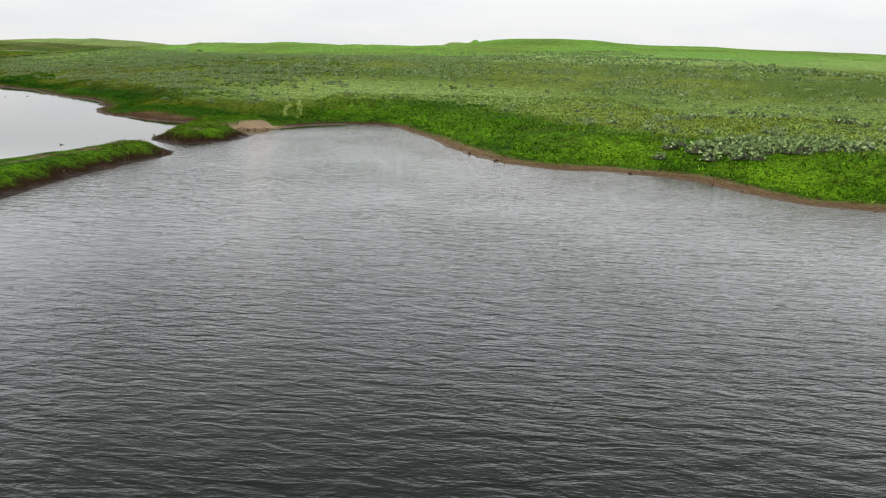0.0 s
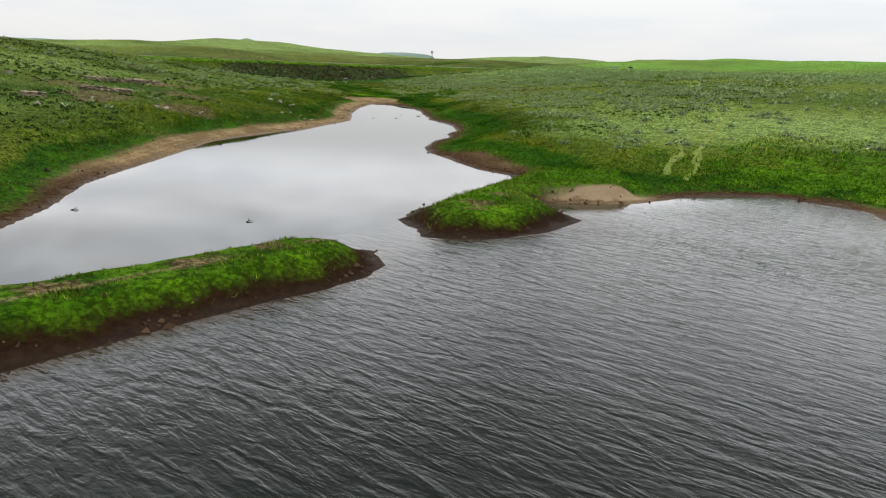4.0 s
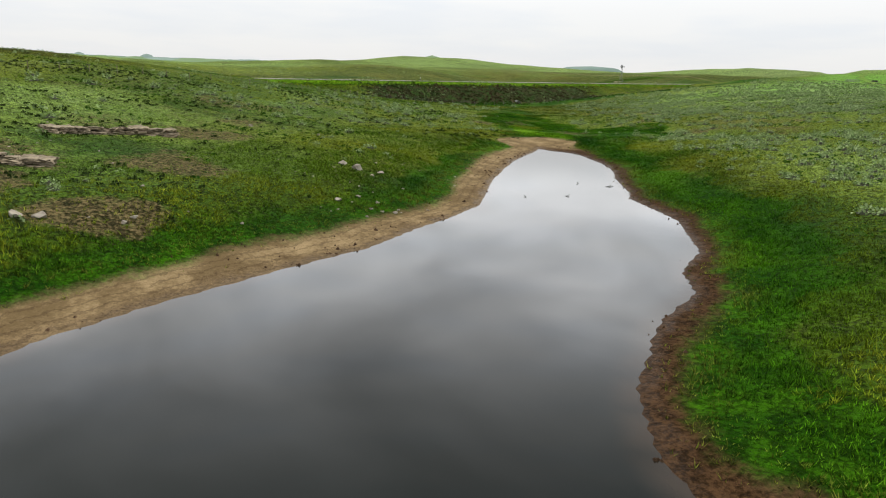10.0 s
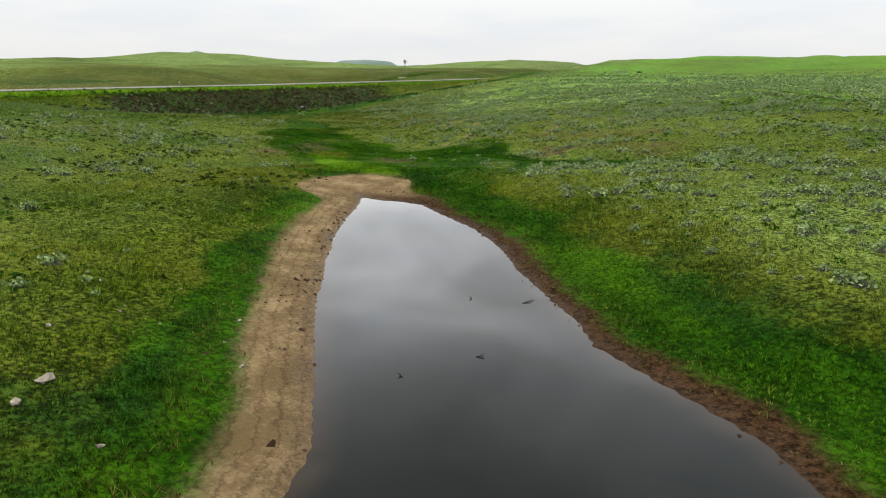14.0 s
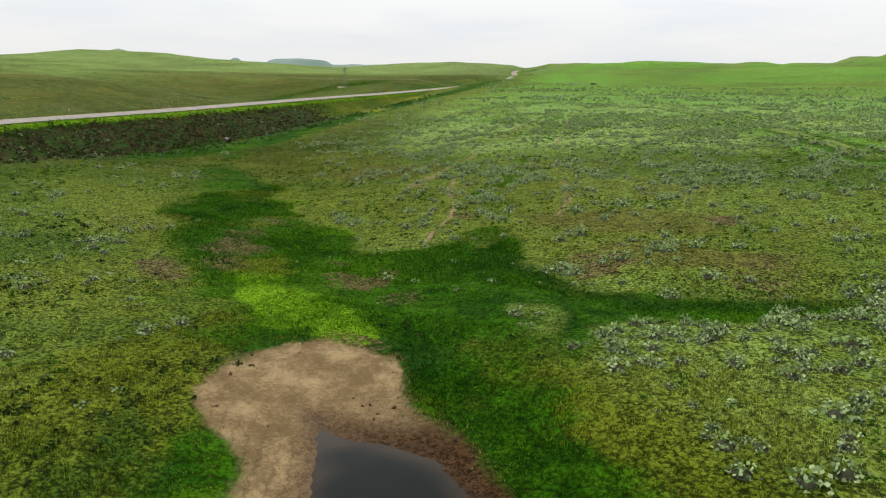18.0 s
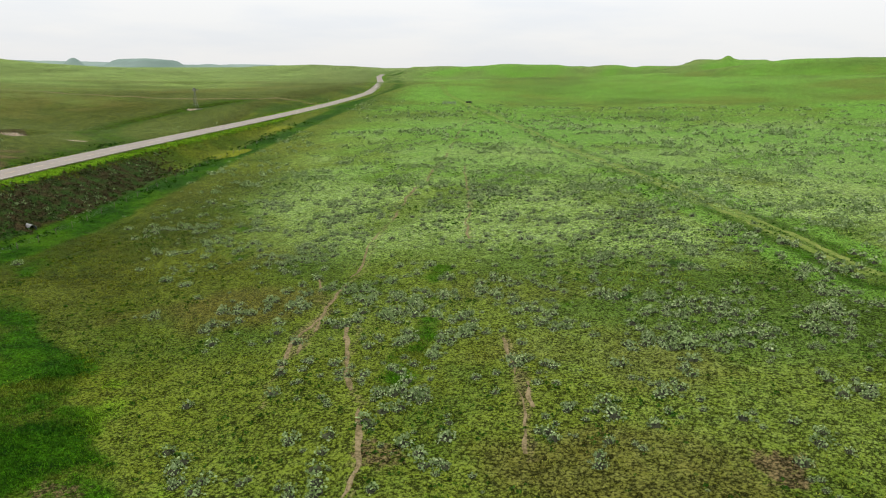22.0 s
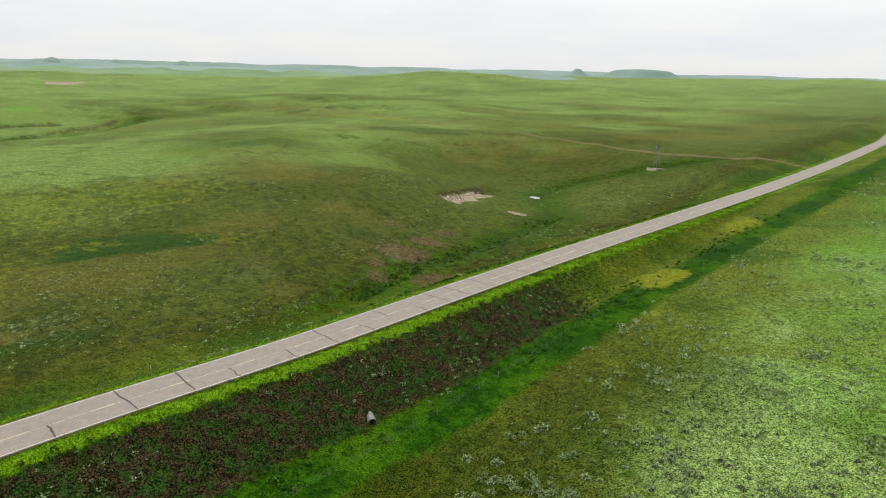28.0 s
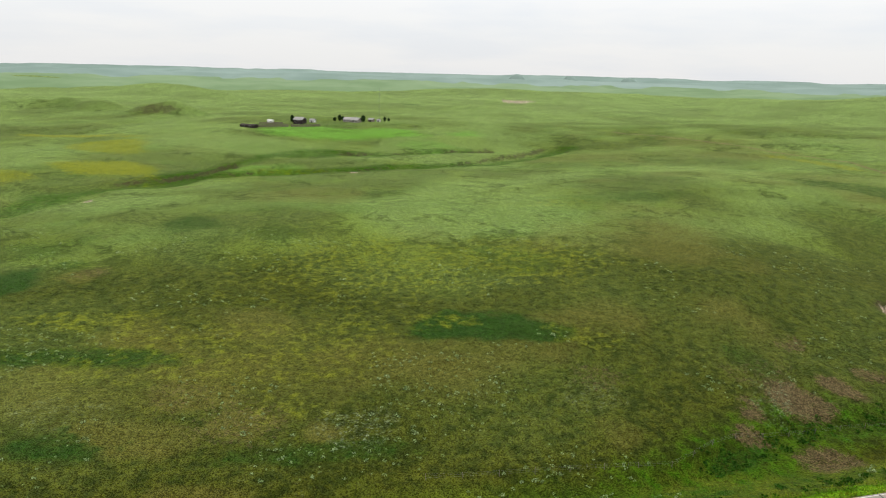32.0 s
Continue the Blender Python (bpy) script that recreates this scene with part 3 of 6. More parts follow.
def water_material():
    g = Graph("pond_water", 0.03, 0.5)
    g.bsdf.inputs["IOR"].default_value = 1.333
    chop = g.attr("chop")
    turned = g.n.new("ShaderNodeMapping")
    turned.inputs["Rotation"].default_value = (0, 0, radians(-12))
    turned.inputs["Scale"].default_value = (0.70, 2.1, 1.0)
    g.l.new(g.co, turned.inputs[0])
    waves = g.noise(1.0, 3, 0.5, turned.outputs[0], 0.6)
    small = g.noise(2.7, 3, 0.6, turned.outputs[0], 0.5)
    patches = g.step(g.noise(0.05, 2), 0.3, 0.7, 0.55, 1.0)
    h = g.math("ADD", waves, g.math("MULTIPLY", small, 0.34))
    g.bump(g.math("MULTIPLY", g.math("MULTIPLY", h, patches), chop), 1.0, 0.075)
    bed = g.mix(g.step(g.attr("depth"), 0.0, 0.5), (0.035, 0.026, 0.018), g.mix(g.noise(0.08, 2), (0.004, 0.0055, 0.0045), (0.008, 0.011, 0.009)))
    return g.done(bed)


def plain(name, a, b, scale=6.0, rough=0.8, spec=0.3, metal=0.0, bump=0.0, depth=0.02):
    g = Graph(name, rough, spec, metal)
    v = g.math("ADD", g.math("MULTIPLY", g.noise(scale, 4), 0.6), g.math("MULTIPLY", g.noise(scale * 0.15, 3), 0.4))
    if bump:
        g.bump(g.noise(scale * 2, 4), bump, depth)
    return g.done(g.mix(g.step(v, 0.35, 0.65), a, b))


def leaf_material(name, a, b, c):
    g = Graph(name, 0.85, 0.04)
    tone = g.mix(g.island(), a, b)
    return g.done(g.mix(g.step(g.noise(0.12, 2), 0.4, 0.65), tone, c))


GROUND = ground_material()
WATER = water_material()
ASPHALT = plain("worn_asphalt", (0.20, 0.175, 0.15), (0.27, 0.24, 0.205), 5.0, 0.85, 0.3, 0, 0.25, 0.004)
LINE_WHITE = plain("white_road_paint", (0.42, 0.41, 0.38), (0.62, 0.60, 0.56), 3.0, 0.7)
LINE_YELLOW = plain("faded_yellow_paint", (0.34, 0.27, 0.15), (0.46, 0.38, 0.22), 2.0, 0.7)
TAR = plain("tar_seal", (0.018, 0.018, 0.018), (0.035, 0.034, 0.033), 4.0, 0.45)
STONE = plain("weathered_sandstone", (0.13, 0.105, 0.07), (0.30, 0.25, 0.17), 2.2, 0.9, 0.2, 0, 0.6, 0.06)
PALE_STONE = plain("pale_rock", (0.22, 0.19, 0.15), (0.42, 0.38, 0.31), 3.0, 0.9, 0.2, 0, 0.5, 0.04)
STEEL = plain("galvanised_steel", (0.16, 0.165, 0.165), (0.26, 0.26, 0.255), 3.0, 0.6, 0.3, 0.4)
WOOD = plain("grey_wood", (0.13, 0.105, 0.08), (0.24, 0.20, 0.16), 3.0, 0.9)
DARK_WOOD = plain("dark_barn_boards", (0.018, 0.012, 0.011), (0.045, 0.032, 0.03), 2.0, 0.85)
WHITE_PAINT = plain("white_siding", (0.62, 0.61, 0.58), (0.78, 0.77, 0.74), 2.0, 0.6)
ROOF = plain("grey_shingle_roof", (0.24, 0.23, 0.225), (0.38, 0.37, 0.36), 2.0, 0.8)
GLASS_DARK = plain("dark_window_glass", (0.015, 0.017, 0.02), (0.03, 0.033, 0.036), 1.0, 0.08, 0.5)
SAGE = leaf_material("sagebrush_leaves", (0.11, 0.18, 0.055), (0.37, 0.46, 0.23), (0.22, 0.31, 0.12))
# dark twig colour, also the painted shade inside the bushes
TWIG_AND_SHADE = plain("twigs_and_bush_shade", (0.018, 0.022, 0.008), (0.040, 0.045, 0.016), 3.0)
WEED = leaf_material("dry_weeds", (0.030, 0.024, 0.012), (0.10, 0.075, 0.042), (0.035, 0.055, 0.016))
WEED_GREEN = leaf_material("tall_green_weeds", (0.010, 0.042, 0.004), (0.060, 0.150, 0.012), (0.028, 0.085, 0.008))
def tuft_material():
    g = Graph("prairie_tufts", 0.8, 0.03)
    node = g.n.new("ShaderNodeAttribute")
    node.attribute_name = "tone"
    scale = g.n.new("ShaderNodeVectorMath")
    scale.operation = "SCALE"
    g.l.new(node.outputs["Color"], scale.inputs[0])
    g.l.new(g.step(g.island(), 0.0, 1.0, 0.42, 1.62), scale.inputs["Scale"])
    return g.done(scale.outputs[0])


TUFT = tuft_material()
SHRUB = leaf_material("dark_shrub_leaves", (0.012, 0.026, 0.006), (0.055, 0.085, 0.022), (0.026, 0.046, 0.010))
# distance haze is put into these two colours of the far land
FAR_HAZE_BLUE = plain("far_haze_blue", (0.165, 0.235, 0.205), (0.225, 0.300, 0.270), 0.004, 0.95, 0.05)
FAR_HAZE_GREEN = plain("far_haze_green", (0.135, 0.21, 0.105), (0.19, 0.27, 0.15), 0.006, 0.95, 0.05)
TREE_LEAF = leaf_material("tree_leaves", (0.015, 0.035, 0.010), (0.04, 0.075, 0.018), (0.025, 0.055, 0.014))


# ---- ground and water ----
def graded(fine, far):
    """Even steps inside the fine stretches, growing ones outside, out to far."""
    line = [fine[0][0]]
    for low, high, gap in fine:
        n = int(round((high - low) / gap))
        line += [low + (k + 1) * (high - low) / n for k in range(n)]
    gap = fine[-1][2]
    while line[-1] < far:
        gap = min(gap * 1.07, 110)
        line.append(line[-1] + gap)
    gap = fine[0][2]
    while line[0] > -far:
        gap = min(gap * 1.07, 110)
        line.insert(0, line[0] - gap)
    return np.array(line)


gx = graded([(-900, -480, 4.5), (-480, -270, 2.2), (-270, -175, 1.2), (-175, -140, 1.0), (-140, -20, 0.7), (-20, 40, 1.4)], 4850)
gy = graded([(-60, 20, 4.0), (20, 45, 1.5), (45, 165, 0.7), (165, 330, 1.0), (330, 400, 1.8), (400, 560, 3.2)], 4850)
GX, GY = np.meshgrid(gx, gy)
PX, PY = GX.ravel(), GY.ravel()
PZ = terrain(PX, PY)
cols, rows_n = len(gx), len(gy)
base = (np.arange(rows_n - 1)[:, None] * cols + np.arange(cols - 1)[None, :]).ravel()
quads = np.stack([base, base + 1, base + cols + 1, base + cols], 1)
g_me = bpy.data.meshes.new("ground")
g_me.vertices.add(len(PX))
g_me.vertices.foreach_set("co", np.stack([PX, PY, PZ], 1).astype(np.float32).ravel())
g_me.loops.add(quads.size)
g_me.loops.foreach_set("vertex_index", quads.astype(np.int32).ravel())
g_me.polygons.add(len(quads))
g_me.polygons.foreach_set("loop_start", (np.arange(len(quads)) * 4).astype(np.int32))
g_me.polygons.foreach_set("use_smooth", np.ones(len(quads), bool))
g_me.update(calc_edges=True)
g_me.materials.append(GROUND)


def cover(x, y, z):
    """What grows where, plus haze and vignetting put into the colour: soft masks over the plan."""
    s = shore_distance(x, y)
    d, side, run = along(x, y, ROAD)
    out = {"shore": np.clip(s, -5, 60)}
    narrow = np.minimum(along_near(x, y, DAM, 20)[0], along_near(x, y, SPIT, 20)[0])
    draw = along_near(x, y, SIDE_DRAW, 30)[0]
    def ring(cx, cy, low, high):
        return 1 - ease(np.hypot(x - cx, y - cy), low, high)

    m_d = along_near(x, y, MEADOW + MEADOW[:1], 20)[0]
    m_d = np.where(inside(x, y, MEADOW), -m_d, m_d) + 9.0 * (wobble(x, y, 10, 20, 4) - 0.5)
    meadow = (1 - ease(m_d, -2.5, 3.0)) * (0.55 + 0.45 * ease(wobble(x, y, 7, 34, 3), 0.36, 0.56))
    lush = (1 - ease(s + 7 * (wobble(x, y, 11, 19, 3) - 0.5), 4.0, 9.5)) * (1 - 0.5 * ease(z, 1.8, 4))
    lush = np.maximum(lush, meadow * 0.95)
    for line, wide in GREEN_DRAWS:
        lush = np.maximum(lush, 0.62 * ease(wobble(x, y, 4, 64, 3), 0.34, 0.62) * (1 - ease(along_near(x, y, line, 20)[0] + 6 * (wobble(x, y, 6, 18, 3) - 0.5), wide * 0.1, wide * 1.9)))
    verge = 1 - ease(np.abs(d - 6.6), 0.6, 2.2)
    lush = np.maximum(lush, verge)
    out["lime"] = 0.72 * (1 - ease(np.abs(d - 6.3), 0.7, 1.6 + 1.5 * wobble(x, y, 12, 44, 2)))
    lush = np.maximum(lush, 0.50 * (1 - ease(along_near(x, y, DITCH, 60)[0] + 16 * (wobble(x, y, 20, 24, 3) - 0.5), 4, 24)))
    lush = np.maximum(lush, 0.55 * (1 - ease(np.minimum(along_near(x, y, CREEK, 60)[0], along_near(x, y, CREEK_ARM, 60)[0]) + 20 * (wobble(x, y, 40, 25, 3) - 0.5), 4, 24)))
    lush = np.maximum(lush, 0.7 * ease(x, -60, -10) * (1 - ease(s, 12, 26)))
    toe = (side > 0) * (1 - ease(np.abs(d - 26), 3, 9)) * ease(y, 190, 230)
    out["lush"] = np.maximum(lush, toe * 0.85)
    fresh = (side > 0) * ease(y - 0.25 * x, 300, 400) * ease(d, 10, 70) * 0.75
    out["fresh"] = (0.6 + 0.4 * ease(wobble(x, y, 85, 53, 4), 0.36, 0.56)) * np.clip(np.maximum(fresh * 1.2, 0.7 * (side > 0) * ease(y, 250, 350) * ease(d, 25, 90)) * (0.25 + 1.1 * wobble(x, y, 60, 28, 3)), 0, 1)
    plateau = ease(z, 0.9, 2.2) * ease(s, 8, 20) * (side > 0) * ease(d, 20, 40)
    out["pale"] = np.clip(plateau * (0.15 + 1.25 * wobble(x, y, 45, 21, 3)) * (1 - 0.8 * ease(wobble(x, y, 28, 22, 2), 0.55, 0.75)), 0, 1)
    out["pale"] = np.maximum(out["pale"], 0.30 * (side < 0) * ease(d, 14, 40) * wobble(x, y, 60, 23, 3))
    out["pale"] = np.maximum(out["pale"], 0.55 * np.maximum(plateau, (side > 0) * ease(s, 14, 24) * ease(d, 26, 40) * ease(z, 0.4, 0.9)))
    out["pale"] = np.maximum(out["pale"], 0.8 * (side > 0) * ease(y, 225, 290) * ease(d, 34, 60) * (0.35 + 0.9 * wobble(x, y, 50, 29, 3)))
    out["pale"] = np.maximum(out["pale"], 0.22 * (side < 0) * ease(-x - 0.3 * (y - 230), 335, 430) * (0.3 + 1.0 * wobble(x, y, 90, 30, 3)))
    out["pale"] = out["pale"] * np.where((along(x, y, GULLY)[1] > 0) & (side > 0) & (y < 260), 0.32, 1.0) * np.where(side > 0, 0.62 + 0.38 * ease(d + 25 * (wobble(x, y, 24, 46, 3) - 0.5), 40, 120), 1.0)
    band = ease(y + 16 * (wobble(x, y, 30, 47, 3) - 0.5), 244, 276) * (1 - ease(y - 0.2 * x, 440, 540)) * (side > 0) * ease(d, 40, 70)
    north = (side > 0) * ease(y + 0.4 * x + 20 * (wobble(x, y, 25, 54, 3) - 0.5), 122, 150)
    out["pale"] = out["pale"] * (1 - north) + north * (out["pale"] * (0.30 + 0.5 * band) + 0.95 * band * ease(wobble(x, y, 21, 48, 4), 0.32, 0.54))
    hill = (along(x, y, GULLY)[1] > 0) * (side > 0) * ease(d, 26, 45) * ease(s, 14, 22) * (y < 230)
    out["pale"] = np.maximum(out["pale"], hill * (0.15 + 0.55 * ease(z, 2.5, 7)) * ease(wobble(x, y, 24, 49, 4), 0.30, 0.6))
    # the pale-to-olive step by the road also paints in lens vignetting
    rise = (side < 0) * ease(d + 60 * (wobble(x, y, 60, 50, 3) - 0.5), 90, 190)
    out["pale"] = np.maximum(out["pale"], rise * (0.20 + 0.50 * ease(wobble(x, y, 80, 52, 3), 0.35, 0.65)))
    # roadside plateau darkened in colour to imitate vignetting
    near_road = 0.5 * (side > 0) * (1 - ease(d + 30 * (wobble(x, y, 22, 55, 3) - 0.5), 48, 100)) * ease(y, 180, 215) * (1 - ease(y, 300, 360))
    out["olive"] = np.maximum(0.9 * near_road, (side < 0) * ease(d, 12, 30) * (1 - 0.5 * rise) * (0.65 + 0.45 * ease(wobble(x, y, 45, 56, 3), 0.36, 0.56)))
    out["pale"] = out["pale"] * (1 - 0.9 * near_road)
    out["fresh"] = out["fresh"] * (1 - 0.8 * near_road)
    west = ease(-x, 70, 110) * (side > 0) * ease(d, 25, 45) * (1 - ease(y, 140, 190)) * ease(s, 9, 16)
    soil = west * ease(wobble(x, y, 16, 31, 3), 0.54, 0.74) * 0.5
    out["soil"] = soil
    out["beyond"] = (side < 0) * ease(d, 10, 30)
    out["range"] = (side < 0) * ease(d, 90, 180)
    out["tawny"] = (side < 0) * ease(d, 30, 70) * ease(wobble(x, y, 75, 26, 4), 0.36, 0.68) * (1 - ease(d, 420, 900)) * 0.7
    # distance haze as a mask, plus random pale patches west of the road
    out["haze_flats"] = np.maximum(ease(np.hypot(x + 200, y - 250), 420, 1700), 0.45 * (side < 0) * ease(d, 120, 320) * wobble(x, y, 130, 27, 2))
    sd_, ss_, sr_ = along_near(x + 9 * (wobble(x, y, 14, 15, 3) - 0.5), y + 9 * (wobble(x, y, 14, 16, 3) - 0.5), SCARP, 40)
    jag = wobble(x, y, 8, 36, 3)
    out["clay"] = (ss_ > 0) * (1 - ease(sd_ + 9 * (jag - 0.5), 6, 12)) * ease(sr_ + 12 * (jag - 0.5), 4, 16) * (1 - ease(sr_ + 14 * (jag - 0.5), 40, 58))
    for cx, cy, rx, ry, turn in CLAY:
        c_, s_ = math.cos(radians(turn)), math.sin(radians(turn))
        k = np.nonzero(np.hypot(x - cx, y - cy) < 2 * max(rx, ry))[0]
        u_, v_ = ((x[k] - cx) * c_ + (y[k] - cy) * s_) / rx, ((y[k] - cy) * c_ - (x[k] - cx) * s_) / ry
        out["clay"][k] = np.maximum(out["clay"][k], 1 - ease(np.hypot(u_, v_) + 0.9 * (wobble(x[k], y[k], 5, 35, 2) - 0.5), 0.4, 1.2))
    for cx, cy, r, v in BARE:
        k = np.nonzero(np.hypot(x - cx, y - cy) < 2 * r)[0]
        out["soil"][k] = np.maximum(out["soil"][k], v * (1 - ease(np.hypot(x[k] - cx, y[k] - cy) + 1.3 * r * (wobble(x[k], y[k], r * 0.9, 33, 3) - 0.5), 0.4 * r, 1.2 * r)))
    mud = 1.5 + 1.6 * (wobble(x, y, 14, 41, 2) - 0.5)
    mud = mud + 1.9 * ease(-x - 0.55 * y, 22, 34) + (2.5 + 6.0 * wobble(x, y, 7, 43, 3)) * ring(-129, 160, 4, 12) + 2.6 * ring(-48, 95, 3, 9)
    mud = np.where(narrow < 8, 1.45, mud)
    mud = mud + 3.0 * ring(-29.6, 85.6, 1.0, 4)
    out["mud"] = np.maximum(mud, 0.5)
    out["sandy"] = np.maximum.reduce([ring(-130, 164, 6, 16), ease(-x, 56, 70) * (1 - ease(y - 0.95 * (-x), 35, 44)), ring(-31, 85, 3, 9)])
    lake = ease(x, -34, -24) * (1 - ease(s, 8, 24)) * ease(s, 0.5, 3)
    out["lime"] = np.maximum(out["lime"], np.maximum(0.45 * lake * (0.6 + 0.8 * wobble(x, y, 12, 57, 3)), 0.42 * (narrow < 9)))
    out["sandy"] = np.maximum(out["sandy"], 0.55 * ease(x, -22, -10))
    out["bay"] = ring(-29.8, 85.6, 3, 6)
    out["dry"] = ring(-130, 164, 6, 16)
    out["dark"] = (1 - ring(-29.6, 85.6, 3, 6)) * (1 - ease(narrow, 6, 9)) * (1 - ease(s, 2.0, 3.2))
    out["weeds"] = (side > 0) * ease(d, 7.2, 8.2) * (1 - ease(d + 4 * (wobble(x, y, 9, 42, 2) - 0.5), 18, 24)) * ease(y, 165, 205) * (1 - ease(y, 285, 350))
    for key in ZONES:
        out.setdefault(key, np.zeros(np.shape(x)))
        for cx, cy, rx, ry, turn, v in ZONES[key]:
            c_, s_ = math.cos(radians(turn)), math.sin(radians(turn))
            k = np.nonzero(np.hypot(x - cx, y - cy) < 2 * max(rx, ry))[0]
            u_, v_ = ((x[k] - cx) * c_ + (y[k] - cy) * s_) / rx, ((y[k] - cy) * c_ - (x[k] - cx) * s_) / ry
            r_ = np.hypot(u_, v_) + 1.3 * (wobble(x[k], y[k], min(rx, ry) * 1.1, 51, 4) - 0.5)
            out[key][k] = np.maximum(out[key][k], v * (1 - ease(r_, 0.35, 1.25)))
    out["tawny"] = np.maximum(out["tawny"], out.pop("brown"))
    trail = np.zeros(np.shape(x))
    for line, width, v in TRAILS:
        px_, py_ = zip(*line)
        k = np.nonzero((x > min(px_) - 5) & (x < max(px_) + 5) & (y > min(py_) - 5) & (y < max(py_) + 5))[0]
        trail[k] = np.maximum(trail[k], v * (1 - ease(along(x[k] + 2.4 * (wobble(x[k], y[k], 9, 62, 2) - 0.5), y[k] + 2.4 * (wobble(x[k], y[k], 9, 63, 2) - 0.5), line)[0] + 0.5 * (wobble(x[k], y[k], 3, 61, 2) - 0.5), width * 0.35, width * 1.05)))
    out["trail"] = trail
    lane = along_near(x, y, TWO_TRACK, 20)[0] + 2.0 * (wobble(x, y, 9, 65, 3) - 0.5)
    out["lush"] = np.maximum(out["lush"], 0.55 * (1 - ease(np.abs(lane - 2.8), 0.6, 2.6)))
    out["fresh"] = np.maximum(out["fresh"], 0.6 * (1 - ease(np.abs(lane - 6), 1.5, 4)))
    deep = np.maximum(out.pop("dusk"), 0.6 * (1 - ease(draw + 3 * (wobble(x, y, 7, 76, 3) - 0.5), 0.3, 2.6)) * (1 - ease(x, -95, -60)))
    deep = np.maximum(deep, 0.6 * ease(s, 4, 6) * (1 - ease(s, 9, 15)) * ease(wobble(x, y, 16, 71, 3), 0.36, 0.58) * ease(-x, -20, 30))
    deep = np.maximum(deep, 0.6 * toe * ease(wobble(x, y, 18, 72, 2), 0.4, 0.6))
    deep = np.maximum(deep, 0.4 * (1 - ease(np.abs(m_d + 2.2), 0.3, 3.4)) * ease(wobble(x, y, 14, 73, 2), 0.35, 0.6) * (x < -125))
    deep = np.maximum(deep, 0.55 * (1 - ease(along_near(x, y, DITCH, 30)[0], 1, 7)) * ease(wobble(x, y, 16, 74, 2), 0.3, 0.55))
    deep = np.maximum(deep, 0.5 * (side < 0) * ease(d, 8, 10) * (1 - ease(d, 15, 22)))
    out["deep"] = deep
    spots = ease(wobble(x, y, 34, 75, 4), 0.46, 0.66) * (1 - 0.7 * ease(-x, 340, 480))
    out["speck"] = np.maximum(np.maximum(out["pale"] * 0.75, out["fresh"] * 0.45), (side < 0) * ease(d, 12, 25) * 0.62 * np.maximum(0.55 * spots, out.pop("dotted")))
    gy_, gx_ = np.gradient(z.reshape(rows_n, cols), gy, gx)
    tilt = np.hypot(gx_, gy_).ravel()
    out["steep"] = ease(tilt, 0.24, 0.55) * ease(d, 30, 50) * ease(s, 12, 20) * np.maximum(side < 0, 0.6 * (x < -60) * (y < 175))
    return out


